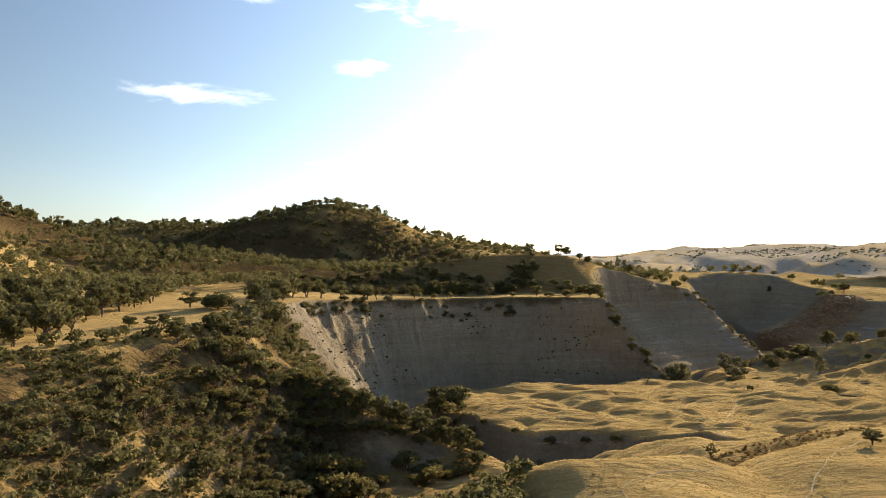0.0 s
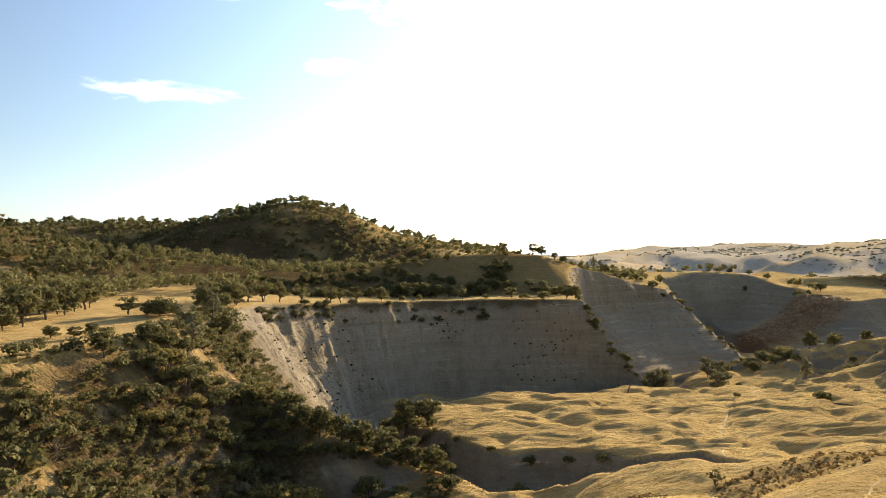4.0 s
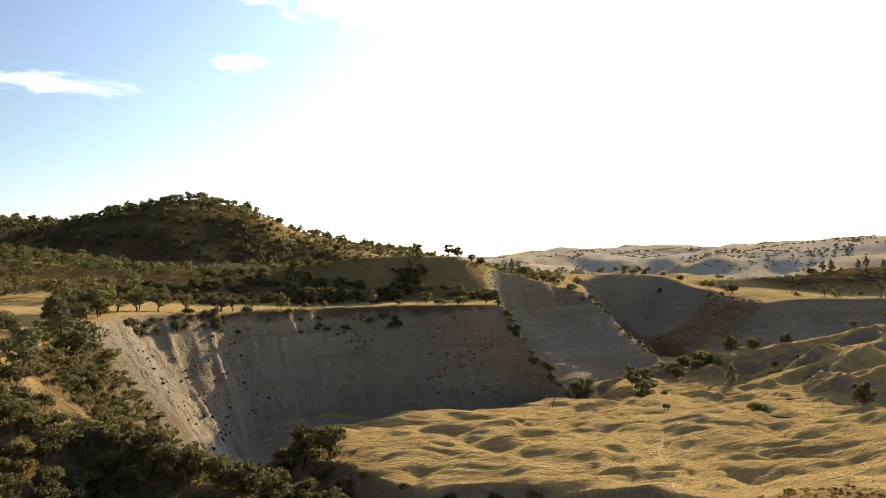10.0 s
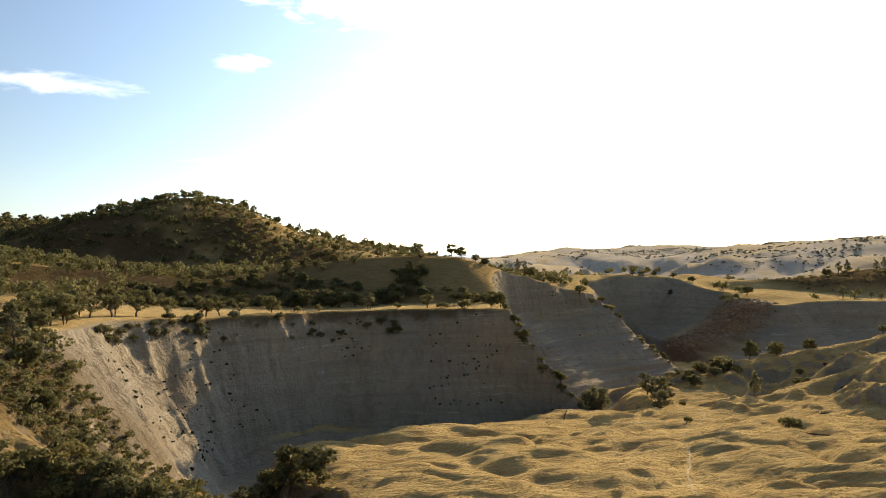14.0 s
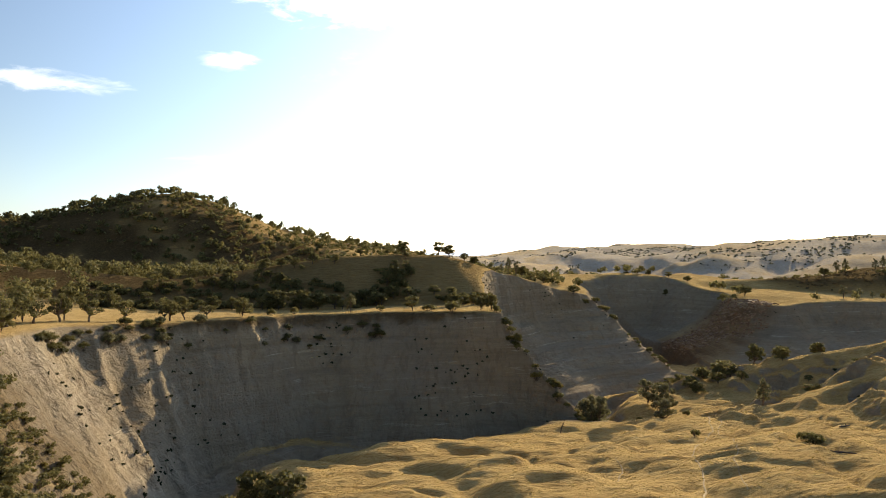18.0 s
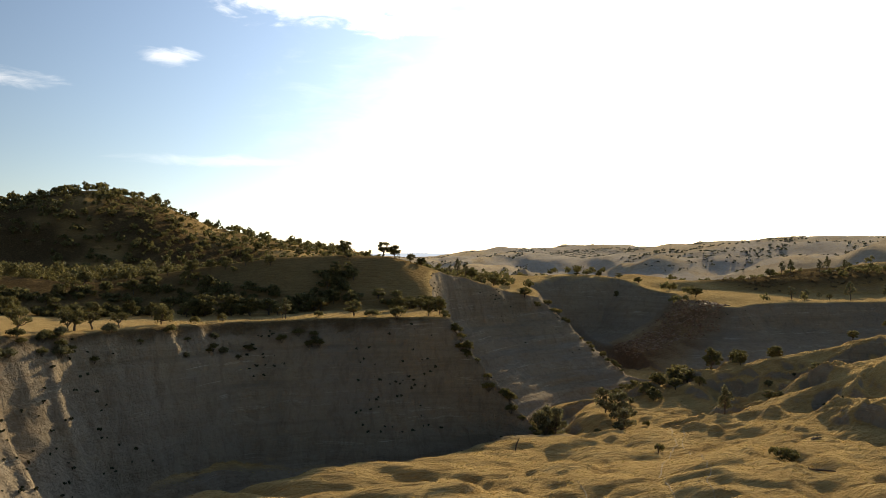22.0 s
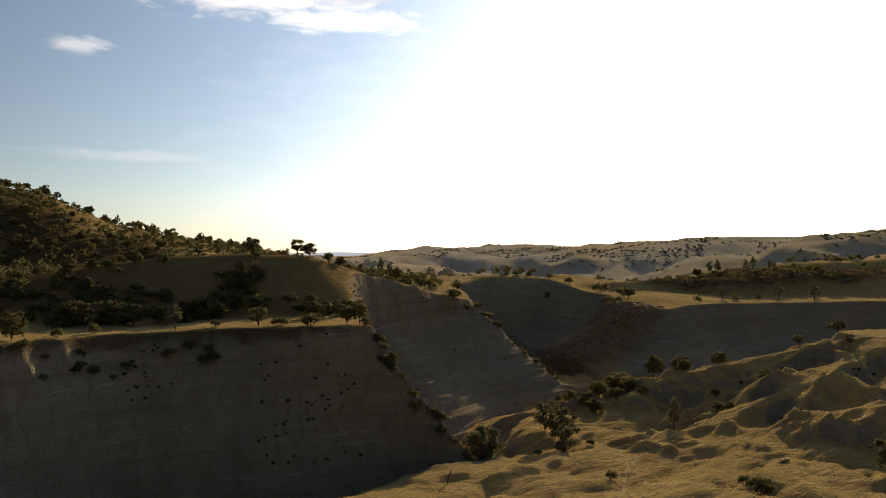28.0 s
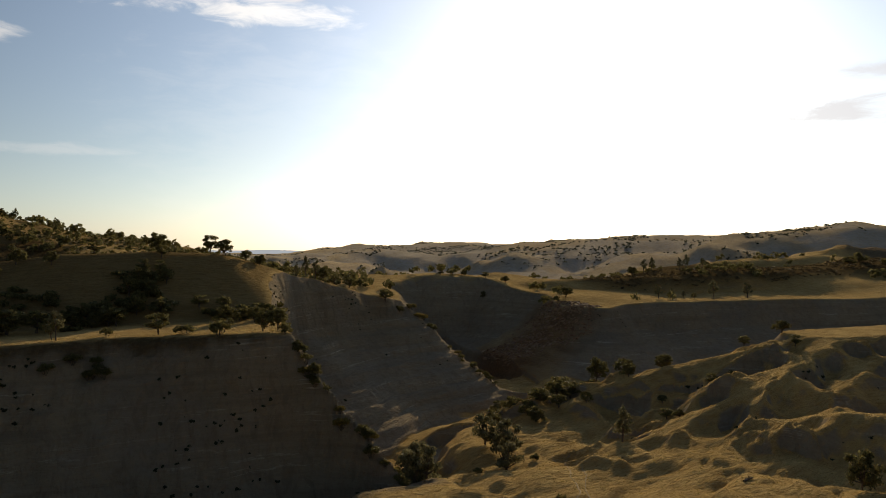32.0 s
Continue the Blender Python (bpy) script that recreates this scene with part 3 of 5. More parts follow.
    ridge = (1 - step01(along(x, y, [(36, 124), (50, 128), (62, 132), (78, 137)])[0] + 4 * rough(x, y, 15, 3, 29), 6, 12))
    slope = np.maximum(slope, 0.4 * ridge)
    under = step01(out, 0.1, 0.8) * (1 - step01(out + 0.8 * rough(x, y, 5, 2, 45), 1.6, 3.2)) * step01(x, -60, -30) * (1 - step01(x, 66, 74)) * step01(y, 235, 270)
    slope = np.maximum(slope, 0.85 * under)
    dry = 1 - step01(along(x, y, [(530, 572), (600, 548)])[0], 20, 45)
    # far hills: thin scrub, its dark tone also standing in for shade
    brush = np.maximum(0.2 * step01(reach - brink, -10, 90) * step01(bearing, 15, 22), 0.85 * (1 - step01(along(x, y, [(345, 512), (430, 498), (500, 490), (650, 485)])[0], 22, 34))) * (0.75 + 0.3 * rough(x, y, 90, 3, 72)) * (1 - dry)
    brush = brush + step01(y, 430, 520) * (1 - step01(x, 60, 160)) * (0.38 + 0.55 * rough(x, y, 46, 3, 71))
    fields = np.minimum(along(x, y, [(246, 508), (268, 488), (292, 474), (350, 464), (430, 452)])[0] - 13, along(x, y, [(325, 558), (350, 566), (372, 592)])[0] - 17) + 4 * rough(x, y, 22, 2, 38)
    knob = np.minimum(along(x, y, KNOBS_0)[0], np.minimum(along(x, y, KNOBS)[0], along(x, y, KNOBS_2)[0]))
    brush = np.maximum(brush, (0.9 - 0.75 * step01(knob, 14, 30)) * step01(-out, 0, 3) * step01(x, 165, 185) * step01(y, 425, 445) * step01(fields, -2, 4) * (1 - step01(reach, 700, 900)) * (1 - dry))
    brush = np.maximum(brush, 0.6 * step01(-out, 0, 3) * (1 - step01(along(x, y, HILL_B)[0], 38, 46)) * step01(y, 345, 356))
    scrub = np.clip(slope + wooded * 0.5 * step01(-out, 6, 30) + brush, 0, 1)
    bed = (1 - step01(dw - ww, -1.5, 1.5)) * step01(along(x, y, [(-5, 275), (20, 285), (112, 310)])[0], 18, 40) * 0.9
    rubble = (1 - step01(along(x, y, [(262, 452), (232, 445), (215, 450)])[0] + 9 * rough(x, y, 16, 3, 35), 10, 34)) * step01(out, 1, 6)
    bare = step01(out, 0.2, 2.0) * step01(fall + 0.3 * step01(x, 90, 140), 0.95, 1.25) * step01(cliff - low, 0.3, 1.5) * (1 - 0.85 * step01(-x, -22, -6) * (1 - step01(y, 185, 225)))
    foot = 1 - step01(along(x, y, [(-24, 250), (-8, 272), (20, 287), (60, 294), (95, 301)])[0], 9, 17)
    z = z + rubble * (1.6 * np.abs(rough(x, y, 9, 3, 36)) - 0.6)
    # painted haze grows with distance, thinner on crests so they look sunlit
    haze_grey = step01(reach, 640, 860) * step01(bearing, 4, 9) * (1 - 0.4 * step01(crests + 0.3 * rough(x, y, 50, 2, 37), 0.75, 1.0)) * (1 - dry)
    return z, scrub, bed, rubble, np.maximum(bare, foot), haze_grey




def axis(lo, a, b, hi, fine):
    s = list(np.arange(a, b + 0.01, fine))
    q, g = b, fine
    while q < hi:
        g *= 1.035
        q += g
        s.append(q)
    q, g, left = a, fine, []
    while q > lo:
        g *= 1.035
        q -= g
        left.append(q)
    return np.array(left[::-1] + s)


GRID = []


def sheet(x, y):
    """Height of the built sheet at many places."""
    xs, ys, z = GRID
    x, y = np.asarray(x, float), np.asarray(y, float)
    i, j = np.searchsorted(xs, x) - 1, np.searchsorted(ys, y) - 1
    u, v = (x - xs[i]) / (xs[i + 1] - xs[i]), (y - ys[j]) / (ys[j + 1] - ys[j])
    return (z[j, i] * (1 - u) + z[j, i + 1] * u) * (1 - v) + (z[j + 1, i] * (1 - u) + z[j + 1, i + 1] * u) * v


def ground_at(x, y):
    return float(sheet(x, y))


def build_ground():
    xs, ys = axis(-3500, -120, 290, 4700, 0.8), axis(-700, 75, 445, 4800, 0.8)
    gx, gy = np.meshgrid(xs, ys)
    z, scrub, bed, rubble, bare, haze_grey = ground_height(gx.ravel(), gy.ravel())
    nx, ny = len(xs), len(ys)
    GRID.extend((xs, ys, z.reshape(ny, nx)))
    co = np.stack([gx.ravel(), gy.ravel(), z], 1)
    i = np.arange(nx * ny).reshape(ny, nx)
    quads = np.stack([i[:-1, :-1], i[:-1, 1:], i[1:, 1:], i[1:, :-1]], -1).reshape(-1, 4)
    me = bpy.data.meshes.new("ground")
    me.vertices.add(len(co))
    me.vertices.foreach_set("co", co.ravel())
    me.loops.add(quads.size)
    me.loops.foreach_set("vertex_index", quads.ravel().astype(np.int32))
    me.polygons.add(len(quads))
    me.polygons.foreach_set("loop_start", np.arange(0, quads.size, 4, dtype=np.int32))
    me.update(calc_edges=True)
    me.polygons.foreach_set("use_smooth", np.ones(len(quads), bool))
    col = me.attributes.new("cover", "FLOAT_COLOR", "POINT")
    col.data.foreach_set("color", np.stack([scrub, bed, rubble, bare], 1).astype(np.float32).ravel())
    haze_layer = me.attributes.new("haze_grey", "FLOAT", "POINT")
    haze_layer.data.foreach_set("value", haze_grey.astype(np.float32))
    me.materials.append(GROUND)
    return tagged(new("ground", me), "dry golden grass hills cut by steep bare silt bluffs and a wash", "ground", kind="structure")


ground = build_ground()


def trail(points, wide, name="footpath"):
    """A worn track draped over the grass."""
    p = np.array(points, float)
    t = np.linspace(0, len(p) - 1, len(p) * 14)
    x, y = np.interp(t, np.arange(len(p)), p[:, 0]), np.interp(t, np.arange(len(p)), p[:, 1])
    x, y = x + 0.5 * wave(x * 3 + 9, y * 3, 9, 5), y + 0.5 * wave(x * 3, y * 3 + 4, 9, 6)
    tx, ty = np.gradient(x), np.gradient(y)
    k = np.hypot(tx, ty)
    w = wide * (0.75 + 0.35 * wave(t * 5, t * 0, 3, 7))
    rows = []
    for side in (-1, -0.35, 0.35, 1):
        px, py = x - ty / k * w * side / 2, y + tx / k * w * side / 2
        rows.append(np.stack([px, py, sheet(px, py) + (0.05 if abs(side) < 1 else -0.05)], 1))
    co = np.stack(rows, 1)
    n = len(x)
    i = np.arange(n * 4).reshape(n, 4)
    quads = np.stack([i[:-1, :-1], i[:-1, 1:], i[1:, 1:], i[1:, :-1]], -1).reshape(-1, 4)
    me = bpy.data.meshes.new(name)
    me.from_pydata(co.reshape(-1, 3).tolist(), [], quads.tolist())
    me.materials.append(DUST)
    return tagged(new(name, me), "narrow pale dusty track worn through dry grass", "footpath", kind="structure")


for points, wide in (([(140, 299), (138, 291), (131, 280), (127.6, 273.6), (124.7, 267), (118.6, 260.5), (113, 254), (100, 236), (92, 218), (84, 204), (77, 190), (74, 180), (66, 162), (61, 144)], 0.5),
                     ([(143.6, 298), (134, 277), (125, 265), (116, 243), (107, 228), (103, 223), (97, 211), (94, 206)], 0.4), ([(67, 200), (69, 189), (69.5, 179), (65, 162)], 0.45),
                     ([(20, 76), (23.2, 85), (23.1, 88), (25, 91), (30, 95), (40, 99)], 0.3), ([(45, 80), (46.3, 88), (50.5, 95), (57, 103), (62, 109), (70, 116)], 0.35), ([(80, 236), (79, 230), (73.6, 221)], 0.45)):
    trail(points, wide)


def far_ridges():
    """Pale ridges on the horizon, far behind everything."""
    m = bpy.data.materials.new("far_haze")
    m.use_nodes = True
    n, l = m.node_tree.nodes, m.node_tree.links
    # haze is put into a pale emitted colour; the ridges glow by themselves
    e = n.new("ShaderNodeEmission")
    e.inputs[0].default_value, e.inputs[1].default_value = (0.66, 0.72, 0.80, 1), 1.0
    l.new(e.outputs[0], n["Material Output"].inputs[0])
    a = np.radians(np.linspace(-60, 100, 400))
    deg = np.degrees(a)
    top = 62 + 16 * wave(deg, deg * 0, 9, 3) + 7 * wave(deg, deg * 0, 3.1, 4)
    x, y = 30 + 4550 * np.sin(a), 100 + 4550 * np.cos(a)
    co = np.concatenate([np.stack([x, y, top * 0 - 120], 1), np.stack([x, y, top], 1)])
    k = np.arange(399)
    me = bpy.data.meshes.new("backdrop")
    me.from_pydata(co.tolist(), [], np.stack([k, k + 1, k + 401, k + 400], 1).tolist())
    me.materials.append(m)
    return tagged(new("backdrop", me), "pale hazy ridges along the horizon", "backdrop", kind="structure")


far_ridges()


# ---------------------------------------------------------------- plants
def part(name, bm, mat, parent, label=""):
    me = bpy.data.meshes.new(name)
    bm.to_mesh(me)
    bm.free()
    me.materials.append(mat)
    ob = new(name, me)
    ob.parent = parent
    return tagged(ob, label)


def limb(bm, points, radii, sides=6):
    """A tapered, bent limb through the points."""
    rings = []
    for k, p in enumerate(points):
        a, b = Vector(points[max(k - 1, 0)]), Vector(points[min(k + 1, len(points) - 1)])
        q = (b - a).to_track_quat("Z", "Y")
        rings.append([bm.verts.new(Vector(p) + q @ Vector((radii[k] * math.cos(j * math.tau / sides), radii[k] * math.sin(j * math.tau / sides), 0))) for j in range(sides)])
    for r, s in zip(rings, rings[1:]):
        for j in range(sides):
            bm.faces.new((r[j], r[(j + 1) % sides], s[(j + 1) % sides], s[j]))
    bm.faces.new(rings[-1])


def leaves(bm, rnd, centre, size, count, leaf, inner=0.45):
    for _ in range(count):
        d = Vector((rnd.gauss(0, 1), rnd.gauss(0, 1), rnd.gauss(0, 1))).normalized()
        p = Vector(centre) + Vector((d.x * size[0], d.y * size[1], d.z * size[2])) * rnd.uniform(inner, 1.1)
        u = Vector((rnd.gauss(0, 1), rnd.gauss(0, 1), rnd.gauss(0, 0.7))).normalized()
        v = u.cross(d) if abs(u.dot(d)) < 0.9 else u.orthogonal()
        v.normalize()
        s = leaf * rnd.uniform(0.55, 1.35)
        bm.faces.new([bm.verts.new(p + u * s * a + v * s * b) for a, b in ((-1, -0.4), (0.15, -0.7), (1, 0.3), (-0.15, 0.75))])


def oak(seed, height, width, label, group="oaks of the hills", mat=None, clumps=26, per=46, fork=0.2, leaf=0.3, lean=0.0):
    """Crooked trunk, spreading limbs, and a crown of many leaf clumps with gaps."""
    rnd = random.Random(seed)
    thing = tagged(new("oak_tree"), label, "tree", group)
    bm, cb = bmesh.new(), bmesh.new()
    top = Vector((lean, rnd.uniform(-0.2, 0.2), height * fork * 0.75))
    limb(bm, [(0, 0, -0.8), (lean * 0.3, 0.05, top.z * 0.5), top], [0.045 * height, 0.036 * height, 0.032 * height], 8)
    lop = rnd.uniform(0, math.tau)
    for k in range(clumps):
        a = k * 2.4 + rnd.uniform(-0.5, 0.5)
        r = width / 2 * math.sqrt((k + 0.6) / clumps) * rnd.uniform(0.6, 0.95) * (1 + 0.16 * math.cos(a - lop))
        z = top.z + (height - top.z) * (0.06 + (0.8 * max(0.0, 1 - (1.7 * r / width) ** 2) + 0.12) * rnd.uniform(0.12, 1.0))
        c = Vector((r * math.cos(a) + lean, r * math.sin(a), z))
        knee = top.lerp(c, 0.55) + Vector((rnd.uniform(-0.3, 0.3), rnd.uniform(-0.3, 0.3), rnd.uniform(-0.5, 0.1)))
        limb(bm, [top * 0.93, knee, c], [0.017 * height, 0.011 * height, 0.004 * height], 4)
        s = width * rnd.uniform(0.09, 0.17)
        leaves(cb, rnd, c, (s * rnd.uniform(0.85, 1.25), s, s * rnd.uniform(0.65, 0.95)), per, leaf)
    part("trunk", bm, BARK, thing)
    part("crown", cb, mat or OAK_LEAF, thing)
    return thing


def pine(seed, height, width, label):
    """A grey pine: forked stems with loose, see-through foliage."""
    rnd = random.Random(seed)
    thing = tagged(new("pine_tree"), label, "tree", "grey pines")
    bm, cb = bmesh.new(), bmesh.new()
    for s in range(2):
        lean = Vector((rnd.uniform(-0.12, 0.12) * height, rnd.uniform(-0.12, 0.12) * height, 0))
        tip = Vector((0, 0, height * (1 - 0.12 * s))) + lean
        limb(bm, [(0, 0, -0.8), Vector((0, 0, height * 0.3)) + lean * 0.15, tip], [0.03 * height, 0.022 * height, 0.004 * height], 6)
        for k in range(13):
            f = 0.24 + 0.74 * (k + rnd.random() * 0.6) / 13
            a = rnd.uniform(0, math.tau)
            r = width / 2 * (1.08 - f) ** 0.65 * rnd.uniform(0.5, 1.0)
            base = Vector((0, 0, height * 0.3)).lerp(tip, (f - 0.2) / 0.8)
            c = base + Vector((r * math.cos(a), r * math.sin(a), 0.06 * height))
            limb(bm, [base, c], [0.007 * height, 0.003 * height], 4)
            w = width * rnd.uniform(0.09, 0.15)
            leaves(cb, rnd, c, (w, w, w * 1.1), 34, 0.3, 0.2)
    part("trunk", bm, BARK, thing)
    part("crown", cb, PINE_LEAF, thing)
    return thing


def bare_tree(seed, height, width, label):
    """A half-dead oak: open, crooked limbs and a few tufts of leaves."""
    rnd = random.Random(seed)
    thing = tagged(new("bare_tree"), label, "tree", "half-bare trees")
    bm, cb = bmesh.new(), bmesh.new()
    fork = Vector((0.1 * height * rnd.uniform(-1, 1), 0.05 * height, height * 0.3))
    limb(bm, [(0, 0, -0.6), fork * 0.5 + Vector((0.1, 0, 0)), fork], [0.04 * height, 0.034 * height, 0.03 * height], 7)
    for s in range(7):
        a = s * math.tau / 7 + rnd.uniform(-0.4, 0.4)
        out = Vector((math.cos(a), math.sin(a), 0)) * width * 0.5 * rnd.uniform(0.55, 1)
        tip = Vector((0, 0, height * rnd.uniform(0.6, 1))) + out
        mid = fork.lerp(tip, 0.45) + Vector((rnd.uniform(-0.4, 0.4), rnd.uniform(-0.4, 0.4), rnd.uniform(-0.3, 0.4)))
        limb(bm, [fork * 0.95, mid, tip], [0.02 * height, 0.013 * height, 0.003 * height], 5)
        for k in range(6):
            q = mid.lerp(tip, rnd.uniform(-0.3, 1))
            e = q + Vector((rnd.uniform(-1, 1), rnd.uniform(-1, 1), rnd.uniform(-0.2, 0.8))) * height * 0.16
            limb(bm, [q, e], [0.007 * height, 0.003 * height], 4)
            if rnd.random() < 0.75:
                w = width * rnd.uniform(0.07, 0.13)
                leaves(cb, rnd, e, (w, w, w * 0.75), 20, 0.26, 0.1)
    part("trunk", bm, BARK, thing)
    part("crown", cb, OAK_LEAF, thing)
    return thing


def dead_snag(seed, height, label):
    """A leaning dead tree, bare of leaves, broken at the top."""
    rnd = random.Random(seed)
    thing = tagged(new("dead_tree"), label, "tree", "dead wood")
    trunk, twigs = bmesh.new(), bmesh.new()
    tip = Vector((0.42 * height, 0.1, height * 0.86))
    limb(trunk, [(0, 0, -0.4), (0.12 * height, 0.05, height * 0.42), tip], [0.05 * height, 0.04 * height, 0.015 * height], 7)
    for k in range(9):
        q = Vector((0, 0, 0)).lerp(tip, rnd.uniform(0.3, 0.95))
        a = rnd.uniform(0, math.tau)
        e = q + Vector((math.cos(a), math.sin(a), rnd.uniform(-0.1, 0.9))) * height * rnd.uniform(0.14, 0.3)
        limb(twigs, [q, q.lerp(e, 0.5) + Vector((0, 0, 0.05 * height)), e], [0.018 * height, 0.012 * height, 0.004 * height], 4)
    part("trunk", trunk, BARK, thing)
    part("branch", twigs, BARK, thing)
    return thing


def fallen_log(seed, length, label):
    """A weathered log lying in the grass with two broken stubs."""
    rnd = random.Random(seed)
    thing = tagged(new("fallen_log"), label, "log", "dead wood")
    trunk, stubs = bmesh.new(), bmesh.new()
    limb(trunk, [(-length / 2, 0, 0.12), (-length * 0.1, 0.12, 0.2), (length / 2, -0.1, 0.16)], [0.3, 0.26, 0.14], 8)
    for k in range(3):
        x = rnd.uniform(-0.35, 0.35) * length
        limb(stubs, [(x, 0, 0.2), (x + rnd.uniform(-0.3, 0.5), rnd.uniform(-0.7, 0.7), rnd.uniform(0.5, 0.9))], [0.1, 0.04], 5)
    part("trunk", trunk, BARK, thing)
    part("stub", stubs, BARK, thing)
    return thing


def shrub(seed, height, width, label, mat, name="shrub", group="chaparral shrubs", clumps=14, per=84, leaf=0.17):
    rnd = random.Random(seed)
    thing = tagged(new(name), label, "shrub", group)
    bm, cb = bmesh.new(), bmesh.new()
    for k in range(clumps):
        a = k * 2.4 + rnd.uniform(-0.4, 0.4)
        r = width / 2 * math.sqrt((k + 0.4) / clumps) * 0.85
        c = Vector((r * math.cos(a), r * math.sin(a), height * (0.72 - 0.5 * (1.6 * r / width) ** 2 + rnd.uniform(-0.12, 0.16))))
        limb(bm, [(r * 0.1 * math.cos(a), r * 0.1 * math.sin(a), -0.3), c], [0.05, 0.02], 4)
        s = width * rnd.uniform(0.15, 0.24)
        leaves(cb, rnd, c, (s, s, min(s * 0.8, height * 0.3)), per, leaf, 0.35)
    part("stem", bm, BARK, thing)
    part("foliage", cb, mat, thing)
    return thing


USED = {}


def place(proto, x, y, height=None, rnd=random, sink=0.2, width=None):
    """The prototype itself goes to the first place, copies of it to the others."""
    z = ground_at(x, y) - sink
    size = proto["size"]
    s = (height or size[0]) / size[0]
    w = (width or size[1] * s) / size[1]
    w = min(max(w, 0.7 * s), 1.5 * s)
    m = pose(x, y, z, 0, 0, rnd.uniform(0, 360))
    if proto.name in USED:
        ob = copy_thing(proto, m)
    else:
        USED[proto.name] = True
        ob = proto
        ob.matrix_basis = m
    ob.scale = (w, w, s)
    return ob


def sized(ob, height, width):
    ob["size"] = (height, width)
    return ob


OAKS = [sized(oak(11, 7, 8.0, "dark green live oak with a rounded crown on dry grass", clumps=30, per=64, fork=0.3), 7, 8.0),
        sized(oak(12, 7, 6.4, "olive green blue oak with an open crown on dry grass", clumps=22, per=52, fork=0.42), 7, 6.4),
        sized(oak(13, 6.5, 7.2, "dusty green oak with crooked limbs among dry grass", clumps=24, per=56, fork=0.38, lean=0.5), 6.5, 7.2),
        sized(oak(14, 7.5, 6.2, "tall dark oak with a ragged crown in open woodland", clumps=24, per=56, fork=0.45), 7.5, 6.2)]
OPEN_OAK = sized(oak(18, 8, 7.6, "open airy blue oak with several thin stems on the bluff rim", clumps=18, per=44, fork=0.34, leaf=0.27, lean=0.4), 8, 7.6)
DARK_OAK = sized(oak(15, 5.4, 10.5, "broad dense live oak standing alone in golden grass", clumps=44, per=84, fork=0.2, mat=OAK_LEAF), 5.4, 10.5)
PINES = [sized(pine(21, 10, 6, "thin grey-green pine with see-through foliage"), 10, 6), sized(pine(22, 9, 6.5, "forked grey pine with loose pale foliage"), 9, 6.5)]
BARE = [sized(bare_tree(31, 6, 6.5, "half-bare oak with crooked grey limbs at the bluff rim"), 6, 6.5)]
BUSHES = [sized(shrub(41, 2.6, 4.0, "low dark green bush on dry grass", OAK_LEAF, "bush", "bushes on the grass", 11, 48, 0.26), 2.6, 4.0)]
SHRUBS = [sized(shrub(51, 2.4, 3.2, "yellow-green chaparral shrub on a steep slope", GREEN_LEAF), 2.4, 3.2),
          sized(shrub(52, 2.8, 3.4, "dark olive chaparral shrub on a steep slope", OAK_LEAF), 2.8, 3.4),
          sized(shrub(53, 1.8, 2.8, "low grey-green sagebrush on dry earth", PINE_LEAF), 1.8, 2.8),
          sized(shrub(54, 3.4, 3.6, "tall dark shrub on a steep slope", OAK_LEAF, clumps=12), 3.4, 3.6)]
rnd = random.Random(7)

# oaks by the field, on the rim and on the spur: x, y, height, width
place(DARK_OAK, -69, 213, 4.9, rnd, width=10.7)
OAK_SPOTS_A = [(-78, 214, 5.3, 6.8), (-63, 165, 5.6, 4.8), (-58.6, 177, 3.8, 5.7), (-80, 177, 2.9, 4.4), (-74, 175, 3, 4.5), (-71.8, 178, 3.2, 3.8), (-97, 165, 6.7, 8.1), (-104, 189, 9, 9.2),
               (-56.7, 245, 8, 6), (-89, 143, 4.7, 4.7), (-39, 181, 5.9, 5.9), (-35, 180, 5.1, 5.3), (-24.7, 176, 6.5, 5.7), (-20.4, 176, 6.8, 5.7), (-15.5, 177, 6.4, 5.7),
               (-11, 178, 6.6, 6), (-5.5, 178, 7, 7.4), (0, 180, 7, 7.6), (5, 181, 6.4, 6.7)]
OAK_SPOTS_B = [(-2, 224, 11, 10), (4.6, 216, 8.5, 9.5), (-7, 233, 9, 9), (-12, 226, 7, 8), (-59, 243, 6.9, 6.9), (-54, 277, 6.7, 4.7), (-12.8, 313, 6, 6.8), (44, 325, 5.6, 6.5), (68, 321, 5.2, 5.7), (72, 322, 6, 5.7),
               (48.5, 389, 6.4, 7.2), (65, 390, 6.6, 6.4), (70, 390, 5.6, 6.6), (77, 391, 4.2, 4.8), (82, 393, 4, 5.2), (30, 392, 3.8, 7.5), (112, 416, 5.6, 6.4), (125, 422, 4.8, 6.4)]
OAK_SPOTS_C = [(142, 424, 5.4, 11), (149, 425, 3, 6), (57.6, 359, 4.2, 8.5), (46.6, 356, 4.4, 9.3), (35.4, 350, 5.4, 12), (24.7, 357, 4.6, 5), (67.4, 349, 4.1, 10), (78, 347, 6.4, 6.8), (64.4, 358, 4.2, 5.6), (11, 345, 6.5, 12),
               (4.6, 348, 7.5, 11), (17.5, 346, 5.7, 10), (-4, 349, 7.4, 11), (82, 318, 5, 4.1), (164, 365, 6.1, 10), (160, 341, 5.6, 7), (167, 344, 6.2, 8.1)]
